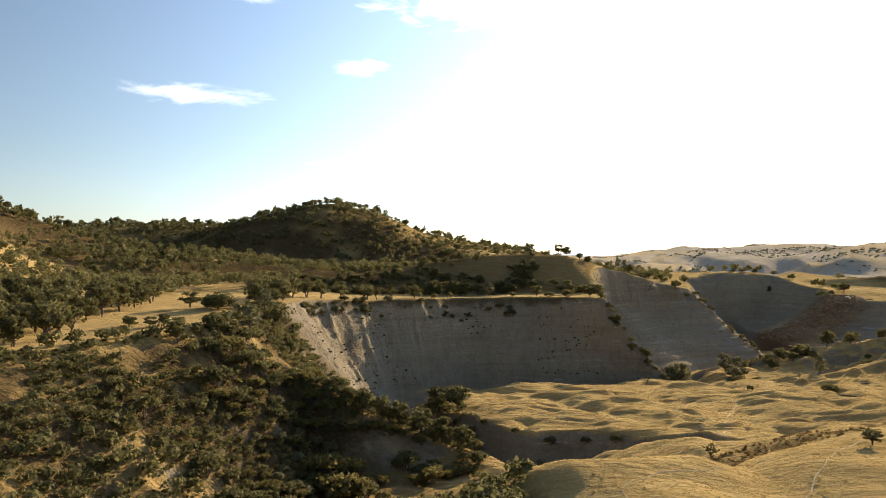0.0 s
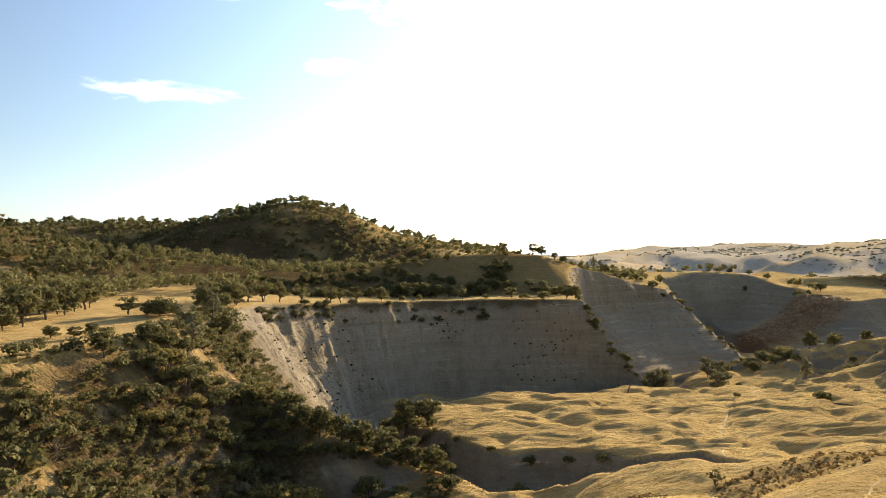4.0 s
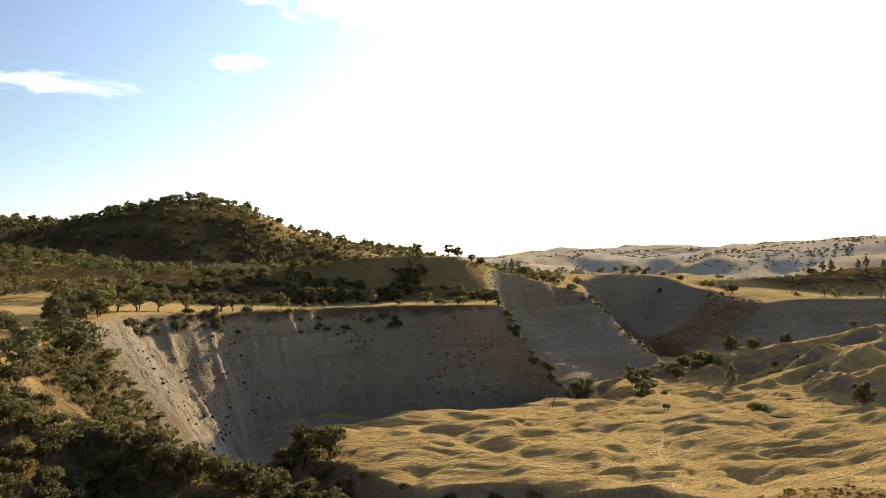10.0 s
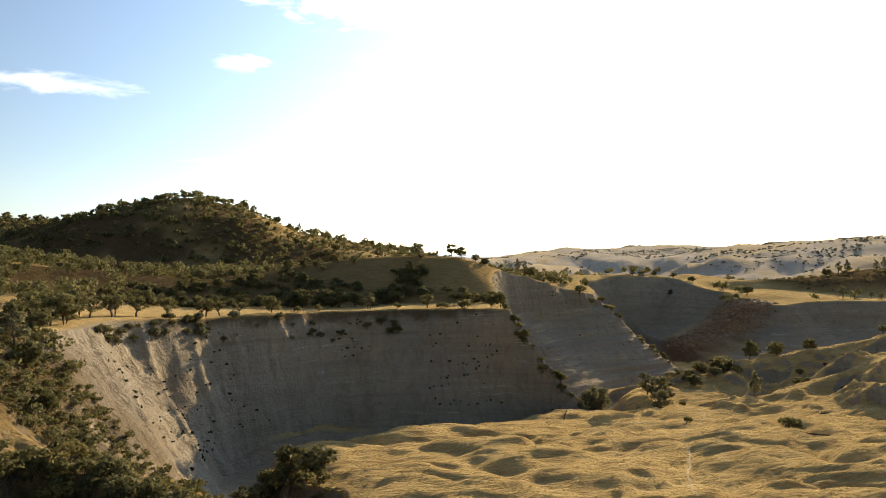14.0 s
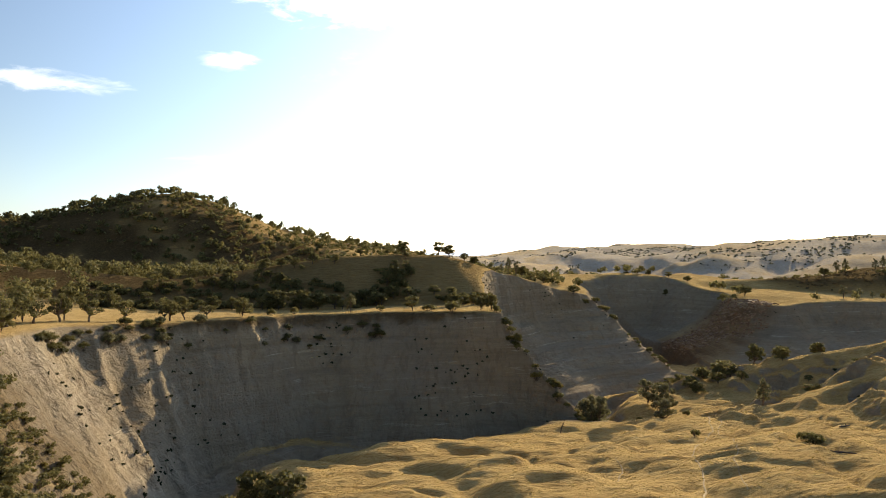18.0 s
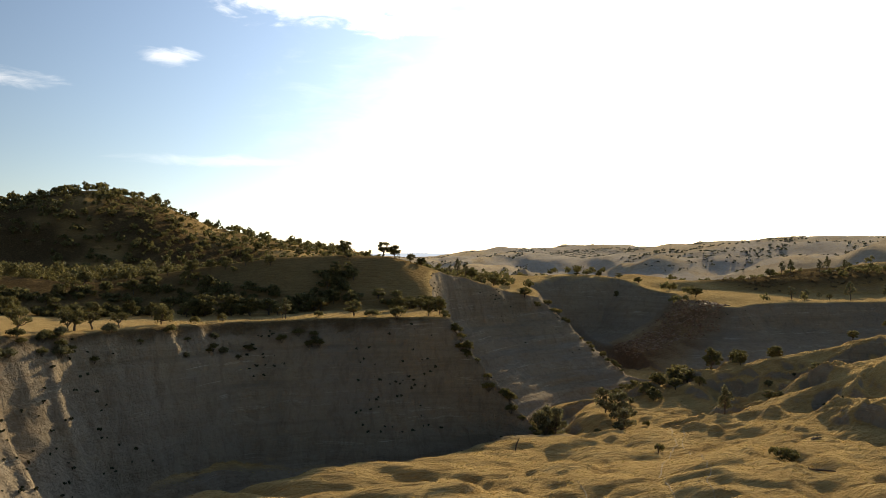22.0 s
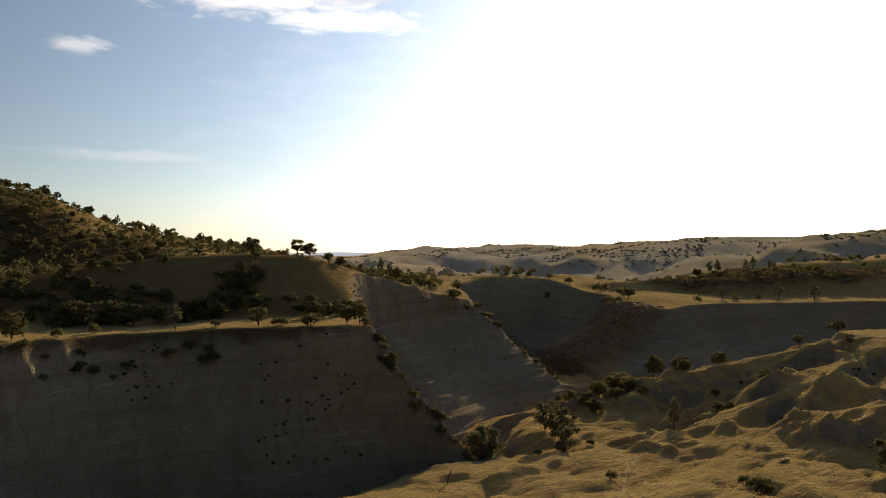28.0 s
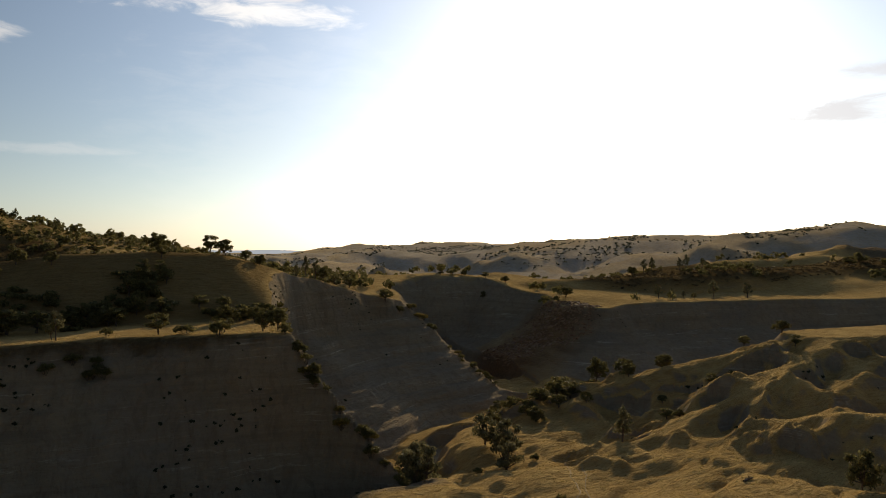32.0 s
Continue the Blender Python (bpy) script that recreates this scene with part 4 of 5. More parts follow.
OAK_SPOTS_D = [(185, 357, 8.5, 9), (188, 340, 9, 8.1), (200, 339, 7.1, 8.6), (194, 330, 5.2, 6), (182, 300, 3.6, 5), (272, 471, 5.7, 10.6), (235, 541, 4.4, 9), (243, 540, 4.2, 5), (254, 532, 4.4, 6.2), (262, 520, 4.4, 6.4), (276, 505, 3.5, 8),
               (241, 512, 4.6, 3.6), (226, 540, 3.2, 4.8), (340, 458, 4.8, 4.1), (354, 453, 4.1, 4.1), (161, 228, 7.6, 7), (206, 305, 4, 3.9), (181, 294, 2.6, 4.2), (190, 310, 2.8, 3.8)]
OAK_SPOTS_E = [(207, 326, 5, 5.5), (213, 303, 4.4, 4.7), (240, 316, 4.6, 9), (248, 312, 4.4, 8), (229, 312, 4, 5), (392, 550, 6.8, 8.6), (548, 483, 8.6, 10.4), (577, 494, 8.1, 7.2), (70, 113, 2.8, 4.6), (-45, 203, 5.6, 6), (-38, 199, 5.5, 6), (-31, 194, 6, 6.5), (-24, 190, 6, 6.5), (-51, 212, 5.5, 5.5),
               (235, 297, 4.4, 3.4), (224, 345, 6, 7.5), (205, 350, 5, 7)]
OAK_SPOTS_F = [(-62, 230, 6.5, 6), (-58, 236, 5, 5.5), (-64, 252, 7, 6.5), (-62, 272, 7, 6.5), (-57, 248, 5, 5), (-70, 262, 8, 7), (-68, 283, 7.4, 6.6), (-55, 226, 5, 5.5), (178, 349, 6, 8), (152, 350, 5, 7), (176, 330, 4, 5), (210, 331, 6, 7)]
OAK_SPOTS_G = [(196, 352, 7.5, 9.5), (172, 352, 7, 9), (158, 333, 5, 7), (180, 344, 6.5, 8.5), (216, 342, 7, 9), (228, 334, 6.5, 8), (190, 366, 6.5, 9), (208, 362, 6, 8), (238, 345, 6, 8), (148, 342, 4.6, 6.5), (165, 358, 6, 8), (251, 338, 6, 8), (222, 356, 6, 8), (170, 337, 5, 6.5)]
for spots in (OAK_SPOTS_A, OAK_SPOTS_B, OAK_SPOTS_C, OAK_SPOTS_D, OAK_SPOTS_E, OAK_SPOTS_F, OAK_SPOTS_G):
    for k, (x, y, h, w) in enumerate(spots):
        place(OAKS[(k * 3 + len(spots)) % 4], x, y, h, rnd, width=w)
for k, (x, y, h, w) in enumerate([(-52, 187, 8.4, 6.8), (-55, 214, 7, 7), (-67.6, 242, 6.2, 4.5), (22.5, 326, 6.5, 5.2), (99, 408, 5, 3), (103, 410, 8, 4.4), (107.6, 412, 7, 4.4), 
                                  (159, 293, 11, 6.6), (335, 463, 7.8, 6.4), (348, 465, 6.5, 5), (357, 464.5, 4.3, 4), (364, 447, 11, 8), (387, 442, 9, 7.6), (416, 520, 10.8, 6.6), (408, 518, 9, 5.7), (427, 515, 8.3, 6.6), (396, 542, 10, 6), (399, 537, 10, 6), (-168, 694, 9, 6), (-18, 691, 8, 5), (6, 693, 8, 5)]):
    place(PINES[k % 2], x, y, h, rnd, width=w)
# trees along the skyline of the steep hill and of the ridge beside it
for line, count, low_h, high_h in (([(-205, 699), (-160, 692), (-104, 690), (-60, 690), (-25, 692), (26, 695), (85, 704)], 22, 4.0, 7.0), ([(-420, 780), (-330, 760), (-215, 702)], 14, 6.0, 9.0), ([(-330, 430), (-268, 420), (-228, 432), (-195, 442)], 9, 5.0, 8.0)):
    for k in range(count):
        q = (k + rnd.uniform(-0.6, 0.6)) / count * (len(line) - 1)
        i = max(0, min(int(q), len(line) - 2))
        f = q - i
        x, y = line[i][0] + f * (line[i + 1][0] - line[i][0]), line[i][1] + f * (line[i + 1][1] - line[i][1])
        place(OAKS[rnd.randrange(4)], x + rnd.uniform(-3, 3), y + rnd.uniform(-7, 3), rnd.uniform(low_h, high_h), rnd)
# airy oaks on the rim of the bench
for x, y, h, w in ((-54, 274, 8.5, 8), (-49.5, 282, 8, 8), (-43, 291, 8.4, 7.5), (-33, 303, 7.6, 7.8), (-60, 258, 9, 8), (-64, 244, 8.4, 7.6), (-68, 256, 8.6, 8), (-58, 268, 7, 7), (-73, 268, 9.5, 8.5)):
    place(OPEN_OAK, x, y, h, rnd, width=w)
# pale round-crowned trees on the valley floor
VALLEY_TREE = sized(oak(16, 10, 9, "pale grey-green cottonwood with a rounded crown on the valley floor", "valley trees", PINE_LEAF, 26, 60, 0.2, 0.38), 10, 9)
for x, y, h, w in ((130, 305, 10.5, 9), (124, 296, 8.6, 7.5), (127, 312, 9.3, 8), (98, 298, 13, 8), (101, 303, 15, 8.5), (105, 308, 14, 8.5), (109, 314, 13, 8), (112, 321, 11, 7.5), (103, 299, 9, 6.5), (119, 340, 7, 6), (93, 300, 8, 6)):
    place(VALLEY_TREE, x, y, h, rnd, width=w)
for x, y, h, w in ((-85, 158, 7.7, 7), (-29, 305, 5.8, 7.4), (-22.7, 307, 4.8, 5.8), (21.7, 327, 4.5, 2.6), (59, 323, 3.9, 5.2), (53.5, 138, 3.4, 3.2), (118, 419, 5.4, 6), (-34, 301, 5, 5)):
    place(BARE[0], x, y, h, rnd, width=w)
for x, y, h, w in ((129, 231, 3.6, 5), (130, 236, 2.6, 2.6), (116, 262, 2.4, 2.8), (-4, 317, 2.6, 2.9), (3.3, 324, 2.8, 3), (50, 324, 2.6, 5.2), (57, 318, 4, 5), (33, 327, 2.4, 3), (118, 300, 1.8, 2.4), (134, 298, 2, 2.6)):
    place(BUSHES[0], x, y, h, rnd, width=w)


# dead wood lying and leaning in the dry grass
for thing, x, y, turn in ((dead_snag(61, 3.6, "leaning dead tree bleached grey beside the gully"), 80, 273, 20), (dead_snag(62, 2.2, "small dead tree broken off above dry grass"), 114, 259, 200),
                          (fallen_log(63, 6.5, "long dark weathered log lying in dry grass"), 128, 221, -25), (fallen_log(64, 3.8, "short grey log lying on the mounds"), 148, 243, 15)):
    thing.matrix_basis = pose(x, y, ground_at(x, y), 0, 0, turn)
# dark bushes in the wash and on its bank
for x, y, h, w in ((25.5, 180, 3.6, 5.5), (45, 180, 2.2, 3.2), (38, 184, 2.0, 3.0), (29, 187, 2.4, 3.4), (20, 192, 1.6, 2.4), (12, 201, 1.8, 2.6)):
    place(BUSHES[0], x, y, h, rnd, width=w)


def sample(rnd, box, count, keep):
    """Random spots in a box that pass a test on height, steepness and cover."""
    xs = np.array([rnd.uniform(box[0], box[1]) for _ in range(count)])
    ys = np.array([rnd.uniform(box[2], box[3]) for _ in range(count)])
    z = sheet(xs, ys)
    sx = sheet(xs + 1.0, ys) - z
    sy = sheet(xs, ys + 1.0) - z
    ok = keep(xs, ys, z, np.hypot(sx, sy))
    return xs[ok], ys[ok], z[ok]


def clear_of(x, y, done, gap):
    return all((x - a) ** 2 + (y - b) ** 2 > gap * gap for a, b in done)


# open oak woodland behind the field and the bench
def in_woods(x, y, z, s):
    field = (along(x, y, [(-62, 165), (-72, 205), (-80, 178)])[0] < 15) | (along(x, y, [(-66, 250), (-60, 285), (-40, 306), (4, 332), (73, 326)])[0] < 14)
    left = (x < -86 - 0.12 * (y - 150)) & (y > 120) & (y < 340)
    back = (y > 330) & (y < 392) & (x < -78) | (y > 418) & (y < 480) & (x < 40)
    thin = wave(x, y, 34, 91) > -0.35
    return (left | back) & ~field & thin & (s < 0.9) & (y > 0)


done = []
wx, wy, wz = sample(rnd, (-260, 40, 120, 470), 7500, in_woods)
for x, y, z in zip(wx, wy, wz):
    if math.hypot(x, y - 60) < 420 and clear_of(x, y, done, 6.2):
        done.append((x, y))
near_woods = sorted(done, key=lambda p: math.hypot(p[0] + 30, p[1] - 120))[:96]
for x, y in near_woods:
    place(OAKS[rnd.choice((0, 1, 2, 3, 3, 1))], x, y, rnd.uniform(6.0, 10.5), rnd)

# groves on the hillside above the bench
groves = []
for line, wide, count in (([(-75, 352), (-40, 350), (0, 349), (24, 348)], 7, 20), ([(26, 350), (36, 358), (46, 372), (49, 384)], 4, 14), ([(-90, 372), (-40, 378), (0, 372)], 9, 10), ([(62, 345), (80, 350)], 4, 7), ([(-60, 395), (20, 388)], 3, 10)):
    for k in range(count * 6):
        q = rnd.random() * (len(line) - 1)
        i, f = int(q), q - int(q)
        x = line[i][0] + f * (line[i + 1][0] - line[i][0]) + rnd.uniform(-wide, wide)
        y = line[i][1] + f * (line[i + 1][1] - line[i][1]) + rnd.uniform(-wide, wide)
        if clear_of(x, y, groves, 3.6) and count > 0:
            groves.append((x, y))
            place(OAKS[rnd.randrange(4)], x, y, rnd.uniform(3.6, 6.4), rnd)
            count -= 1

extra = []
for line, wide, count in (([(-80, 352), (-40, 352), (10, 352)], 7, 90), ([(20, 352), (36, 358), (47, 376)], 5, 40), ([(-90, 374), (-40, 380), (0, 374)], 9, 70), ([(60, 356), (80, 352)], 4, 16), ([(-30, 365), (20, 366)], 4, 26)):
    for k in range(count):
        q = rnd.random() * (len(line) - 1)
        i, f = int(q), q - int(q)
        x = line[i][0] + f * (line[i + 1][0] - line[i][0]) + rnd.gauss(0, wide * 0.55)
        y = line[i][1] + f * (line[i + 1][1] - line[i][1]) + rnd.gauss(0, wide * 0.55)
        extra.append((x, y, ground_at(x, y) - 0.3, rnd.uniform(1.8, 4.2), rnd.uniform(3, 6.5)))

# chaparral on the slope below the field and on the spur
def on_slope(x, y, z, s):
    west = (y < 205) & (x < 14) & (z > 1.5) & (z < 41) & (s > 0.25)
    spur = (along(x, y, [(-50, 190), (-22, 180), (5, 184)])[0] < 16) & (z > 4) & (z < 38)
    gully = (along(x, y, [(-50, 213), (-40, 209), (-26, 206), (-6, 208)])[0] < 13)
    scarp = (z > 32.5) & (z < 39.5) & (y < 190) & (x < -56) & (wave(x, y, 6, 93) < -0.1)
    return (west | spur | gully) & ~scarp & ((wave(x, y, 11, 92) > -0.7) | gully)


def thicket(x, y):
    return wave(x, y, 19, 191) + 0.7 * wave(x, y, 8.5, 192)


def off_front(x, y):
    return along(np.array([x]), np.array([y]), [(-24, 167), (-12, 171), (2, 176)])[0][0] > 2.5


slope_spots, low_spots = [], []
sx_, sy_, sz_ = sample(rnd, (-105, 10, 60, 245), 20000, on_slope)
dense_ = thicket(sx_, sy_)
for x, y, z, d in zip(sx_, sy_, sz_, dense_):
    size = 1.6 + 2.3 * max(0.0, min(1.0, d + 0.35)) + rnd.random() ** 3 * 2.2
    if off_front(x, y) and (d > -0.9 or rnd.random() < 0.35) and all((x - a) ** 2 + (y - b) ** 2 > (0.33 * (size + s)) ** 2 * 1.45 for a, b, s in slope_spots):
        slope_spots.append((x, y, size))
    elif off_front(x, y) and rnd.random() < 0.3:
        low_spots.append((x, y, z, rnd.uniform(0.4, 1.2), rnd.uniform(0.7, 1.9)))
slope_things = sorted(slope_spots, key=lambda p: math.hypot(p[0] + 20, p[1] - 165) - 6 * p[2])[:210]
for x, y, size in slope_things:
    place(SHRUBS[rnd.choice((0, 1, 1, 3, 3, 0)) if size > 2.4 else rnd.choice((0, 0, 1, 1, 2))], x, y, size * rnd.uniform(0.85, 1.25), rnd)


# dark brush hanging below the rim
for k in range(46):
    f = rnd.random()
    line = [(-53, 246), (-50, 268), (-38, 287), (-24, 299), (4, 318), (35, 321)]
    i = min(int(f * 5), 4)
    q = f * 5 - i
    x = line[i][0] + q * (line[i + 1][0] - line[i][0]) + rnd.uniform(0, 3.5)
    y = line[i][1] + q * (line[i + 1][1] - line[i][1]) - rnd.uniform(-1.0, 3.5)
    place(SHRUBS[rnd.choice((1, 3, 1, 2))], x, y, rnd.uniform(1.4, 3.0), rnd)


# brush along the broken edge of the bluff
for a_, b_, count in (((74, 320), (87, 390), 12), ((73, 317), (94, 291), 26), ((157, 429), (178, 393), 22)):
    for k in range(count):
        f = rnd.random()
        place(SHRUBS[rnd.choice((0, 1, 3))], a_[0] + f * (b_[0] - a_[0]) + rnd.uniform(-1.2, 1.2), a_[1] + f * (b_[1] - a_[1]) + rnd.uniform(-1.2, 1.2), rnd.uniform(1.2, 3.2), rnd)


# ---------------------------------------------------------------- woods and scrub that nobody could count
def foliage_stuff(name, label, spots, quads, leaf, mat, seed, lift=0.35):
    """One mesh of leaf clumps for many plants: spots of x, y, z, height, width."""
    g = np.random.default_rng(seed)
    p = np.array(spots, float)
    n, c = len(p), 6
    lobes = g.normal(0, 1, (n, c, 3))
    lobes /= np.linalg.norm(lobes, axis=2, keepdims=True)
    lobes *= g.uniform(0.3, 0.75, (n, c, 1))
    pick = g.integers(0, c, (n, quads))
    cen = np.take_along_axis(lobes, pick[:, :, None].repeat(3, 2), 1)
    d = g.normal(0, 1, (n, quads, 3))
    d /= np.linalg.norm(d, axis=2, keepdims=True)
    q = cen + d * g.uniform(0.25, 0.5, (n, quads, 1))
    size = np.stack([p[:, 4] / 2, p[:, 4] / 2, p[:, 3] * 0.42], 1)[:, None, :]
    q = q * size
    q[:, :, 2] = np.maximum(q[:, :, 2] + (p[:, 3] * (0.42 + lift * 0.3))[:, None], 0.1)
    q += p[:, None, :3]
    u = g.normal(0, 1, (n, quads, 3))
    u /= np.linalg.norm(u, axis=2, keepdims=True)
    v = np.cross(u, d)
    v /= np.linalg.norm(v, axis=2, keepdims=True) + 1e-6
    s = leaf * g.uniform(0.6, 1.4, (n, quads, 1)) * (p[:, 4] / p[:, 4].mean())[:, None, None]
    co = np.stack([q - u * s - v * s * 0.5, q + u * 0.2 * s - v * s * 0.8, q + u * s + v * s * 0.3, q - u * 0.2 * s + v * s * 0.8], 2).reshape(-1, 3)
    return quad_mesh(name, co, mat, label)


def quad_mesh(name, co, mat, label, kind="stuff", category="", sides=4):
    me = bpy.data.meshes.new(name)
    me.vertices.add(len(co))
    me.vertices.foreach_set("co", co.astype(np.float32).ravel())
    me.loops.add(len(co))
    me.loops.foreach_set("vertex_index", np.arange(len(co), dtype=np.int32))
    me.polygons.add(len(co) // sides)
    me.polygons.foreach_set("loop_start", np.arange(0, len(co), sides, dtype=np.int32))
    me.update(calc_edges=True)
    me.materials.append(mat)
    return tagged(new(name, me), label, category or name.replace("_", " "), kind=kind)


taken = set(near_woods)
spots = [(x, y, ground_at(x, y), rnd.uniform(6, 9.5), rnd.uniform(5.5, 8.5)) for x, y in done if (x, y) not in taken]
foliage_stuff("oak_woodland", "dense dusty green oak woodland behind the bench", spots, 170, 0.45, OAK_LEAF, 1, 1.0)
taken = set(slope_things)
spots = [(p[0], p[1], ground_at(p[0], p[1]), p[2] * rnd.uniform(0.85, 1.2), p[2] * rnd.uniform(1.2, 1.6)) for p in slope_spots if p not in taken]
foliage_stuff("chaparral", "mixed olive chaparral covering the steep slope", spots, 150, 0.22, OAK_LEAF, 2, 0.2)
foliage_stuff("low_scrub", "low yellow-green scrub between the larger shrubs", low_spots, 40, 0.16, GREEN_LEAF, 12, 0.2)


def on_ridge(x, y, z, s):
    return along(x, y, [(36, 124), (50, 128), (62, 132), (78, 137)])[0] + 4 * rough(x, y, 15, 3, 29) < 9


rx_, ry_, rz_ = sample(rnd, (20, 95, 108, 155), 1500, on_ridge)
foliage_stuff("dry_brush", "dense low brown brush on the ridge", [(x, y, z - 0.1, rnd.uniform(0.25, 0.9), rnd.uniform(0.5, 1.4)) for x, y, z in zip(rx_, ry_, rz_)], 26, 0.14, DRY_LEAF, 13, 0.2)

foliage_stuff("oak_grove", "dark merged oak groves on the shaded hillside", extra, 150, 0.4, OAK_LEAF, 17, 0.3)

# hills behind: scattered oaks and scrub
def on_hills(x, y, z, s):
    return ((y > 470) & (x < 170) | (x < -150) & (y > 330)) & (wave(x, y, 60, 93) + 0.7 * wave(x, y, 23, 94) > -0.75 + 0.7 * step01(y, 740, 1200))


def on_peak(x, y, z, s):
    return (y > 465) & (x < 140) & (wave(x, y, 34, 193) + 0.8 * wave(x, y, 13, 194) > -0.3)


px_, py_, pz_ = sample(rnd, (-330, 130, 465, 720), 9000, on_peak)
foliage_stuff("hill_brush", "low olive brush between the oaks of the steep hill", [(x, y, z - 0.2, rnd.uniform(0.7, 2.2), rnd.uniform(1.5, 4)) for x, y, z in list(zip(px_, py_, pz_))[::3]], 24, 0.4, GREEN_LEAF, 14, 0.3)
hx, hy, hz = sample(rnd, (-560, 170, 330, 800), 7000, on_hills)
hill_spots = []
for x, y, z in zip(hx, hy, hz):
    size = 3.4 + 5.6 * rnd.random() ** 1.5
    if all((x - p[0]) ** 2 + (y - p[1]) ** 2 > (0.42 * (size + p[4])) ** 2 for p in hill_spots[-900:]):
        hill_spots.append((x, y, z - 0.3, size * rnd.uniform(0.7, 1.0), size))
foliage_stuff("hill_oaks", "scattered dusty oaks over the steep hill", hill_spots, 52, 0.64, OAK_LEAF, 3, 0.5)


def on_far(x, y, z, s):
    return (np.hypot(x, y) > 900) & (x > 150) & (z > 24) & (wave(x, y, 160, 95) + 0.9 * wave(x, y, 50, 96) > 0.25)


fx, fy, fz = sample(rnd, (150, 2400, 380, 2700), 22000, on_far)
foliage_stuff("far_oaks", "scattered oaks on the far dry hills", [(x, y, z - 1.2, rnd.uniform(3, 7), rnd.uniform(4, 10)) for x, y, z in zip(fx, fy, fz)], 10, 1.5, SAGE_LEAF, 4, 0.0)
def on_mesa(x, y, z, s):
    shade = (along(x, y, [(300, 470), (420, 445), (520, 430)])[0] > 24)
    return (z > 25) & shade & (wave(x, y, 45, 97) + 0.6 * wave(x, y, 17, 98) > 0.2) & (s < 0.7) & (np.hypot(x - 330, y - 560) > 75) & (np.hypot(x - 110, y - 380) > 60)


mx, my, mz = sample(rnd, (170, 700, 420, 720), 1500, on_mesa)
foliage_stuff("mesa_oaks", "dark oaks on the low hills beyond the canyon", [(x, y, z, rnd.uniform(3, 6.5), rnd.uniform(4, 8)) for x, y, z in zip(mx, my, mz)], 60, 0.7, OAK_LEAF, 5, 0.8)

def on_heath(x, y, z, s):
    strips = np.minimum(along(x, y, [(246, 508), (268, 488), (292, 474), (350, 464), (430, 452)])[0] - 13, along(x, y, [(325, 558), (350, 566), (372, 592)])[0] - 17) + 4 * rough(x, y, 22, 2, 38)
    bald = (along(x, y, [(530, 572), (600, 548)])[0] > 30) & (np.minimum(along(x, y, KNOBS_0)[0], along(x, y, KNOBS)[0]) < 24) & (x > 318)
    return (z > 28) & (strips > 3) & (s < 0.8) & (wave(x, y, 15, 196) > -0.55) & (np.hypot(x - 110, y - 380) > 90) & bald


ex, ey, ez = sample(rnd, (175, 620, 432, 660), 9000, on_heath)
foliage_stuff("heath", "dense low brown brush beyond the canyon rim", [(x, y, z - 0.2, rnd.uniform(0.5, 1.8), rnd.uniform(1.2, 3.6)) for x, y, z in zip(ex, ey, ez)], 14, 0.4, HEATH_LEAF, 18, 0.1)

# bushes clinging to the bluffs and along their foot
def on_bluff(x, y, z, s):
    return (s > 1.1) & (z > 6) & (wave(x, y, 16, 99) + 0.5 * wave(x, y, 5, 90) > 0.25)


bx, by, bz = sample(rnd, (-60, 300, 240, 450), 9000, on_bluff)
foliage_stuff("bluff_scrub", "small dark bushes clinging to the bare bluffs", [(x, y, z - 0.3, rnd.uniform(0.4, 1.1), rnd.uniform(0.5, 1.4)) for x, y, z in zip(bx, by, bz)], 56, 0.17, BLUFF_LEAF, 6, 0.2)

# dry grass standing on the flats and mounds
def on_grass(x, y, z, s):
    return (s < 0.65) & (along(x, y, WASH)[0] > 6)


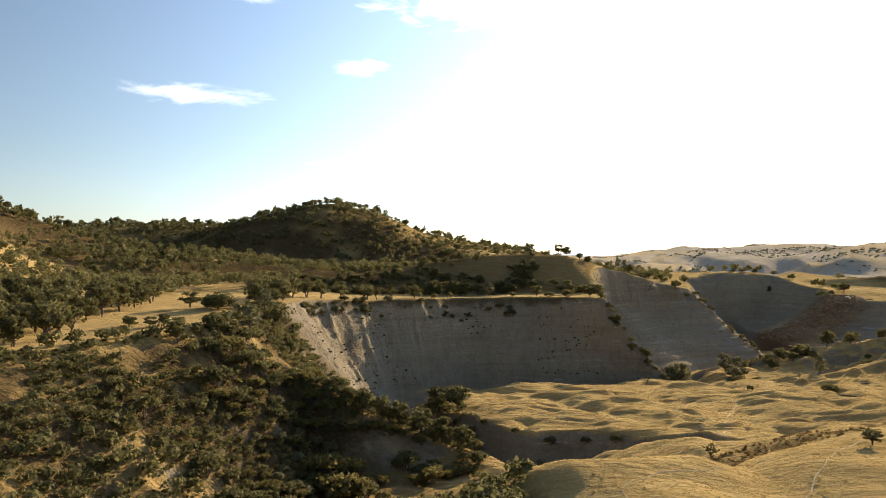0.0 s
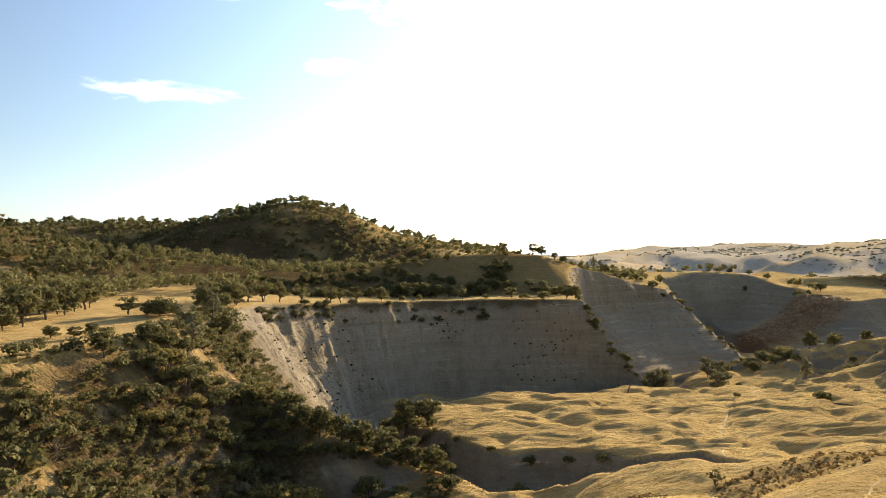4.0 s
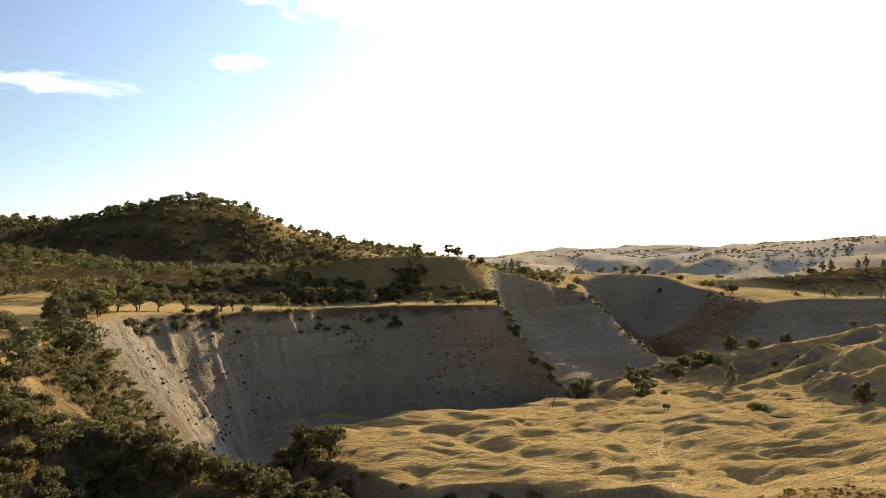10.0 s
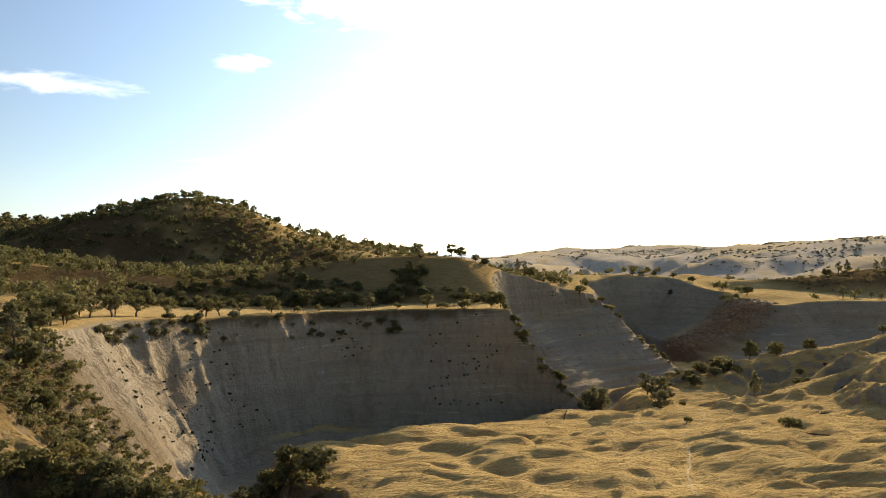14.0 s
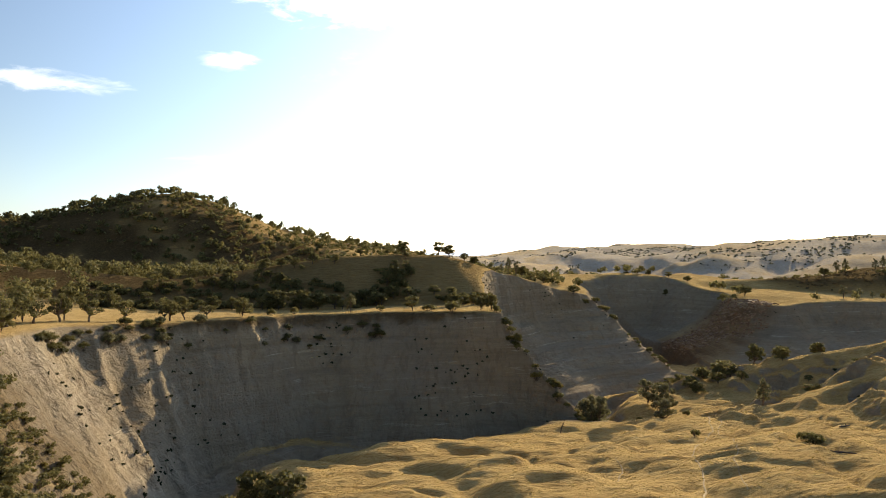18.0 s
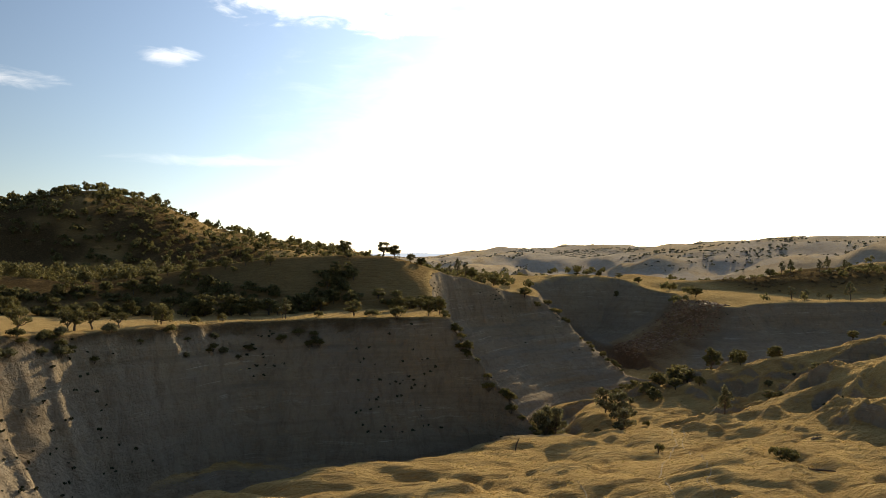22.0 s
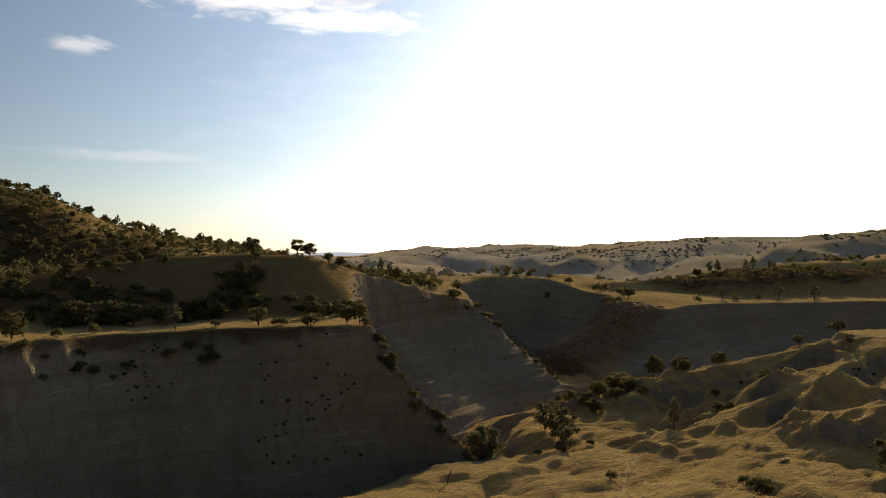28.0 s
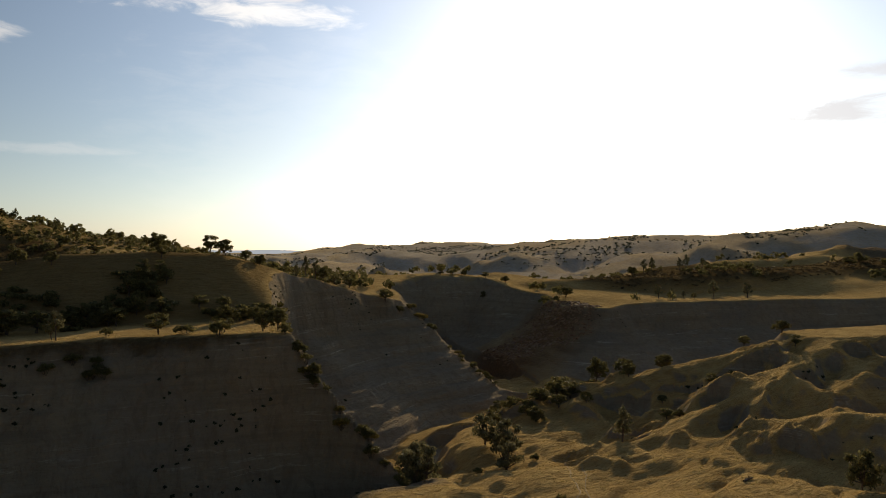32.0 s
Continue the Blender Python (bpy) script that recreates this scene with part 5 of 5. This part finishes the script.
gx_, gy_, gz_ = sample(rnd, (-10, 230, 78, 330), 30000, on_grass)
g_ = np.random.default_rng(9)
n_ = len(gx_)
turn_ = g_.uniform(0, math.pi, n_)
w_, h_ = g_.uniform(0.15, 0.4, n_), g_.uniform(0.08, 0.24, n_)
root_ = np.stack([gx_, gy_, gz_ - 0.05], 1)
side_ = np.stack([np.cos(turn_) * w_, np.sin(turn_) * w_, 0 * w_], 1)
tip_ = np.stack([g_.normal(0, 0.12, n_), g_.normal(0, 0.12, n_), h_], 1)
co_ = np.stack([root_ - side_, root_ + side_, root_ + side_ * 0.5 + tip_, root_ - side_ * 0.7 + tip_ * 0.85], 1).reshape(-1, 3)
quad_mesh("dry_grass", co_, GRASS, "tufts of golden dry grass over the mounds", category="grass")


# broken slabs on the red slide
rng_ = np.random.default_rng(15)
sx_, sy_, sz_ = sample(rnd, (200, 275, 432, 472), 3200, lambda x, y, z, s: (along(x, y, [(262, 452), (232, 445), (215, 450)])[0] + 9 * rough(x, y, 14, 3, 35) < 17 - 14 * np.random.default_rng(3).random(x.shape) ** 2) & (z < 32) & (z > 3))
n_ = len(sx_)
size_ = rng_.uniform(0.3, 1.0, (n_, 3)) * rng_.uniform(0.3, 1.0, (n_, 1)) * np.array([1.2, 1.0, 0.6])
box_ = np.array([[-1, -1, -1], [1, -1, -1], [1, 1, -1], [-1, 1, -1], [-1, -1, 1], [1, -1, 1], [1, 1, 1], [-1, 1, 1]], float)
cor_ = box_[None] * size_[:, None] * rng_.uniform(0.65, 1.15, (n_, 8, 3))
a_, k_ = rng_.uniform(0, 6.28, (n_, 1)), rng_.uniform(-0.6, 0.6, (n_, 1))
cx_ = cor_[:, :, 0] * np.cos(a_) - cor_[:, :, 1] * np.sin(a_)
cy_ = cor_[:, :, 0] * np.sin(a_) + cor_[:, :, 1] * np.cos(a_)
cor_ = np.stack([cx_ + sx_[:, None], cy_ + sy_[:, None], cor_[:, :, 2] + cx_ * k_ + sz_[:, None]], 2)
quad_mesh("rubble", cor_[:, [[0, 3, 2, 1], [4, 5, 6, 7], [0, 1, 5, 4], [1, 2, 6, 5], [2, 3, 7, 6], [3, 0, 4, 7]]].reshape(-1, 3), SLAB, "broken red-brown slabs on the slide", category="rocks")
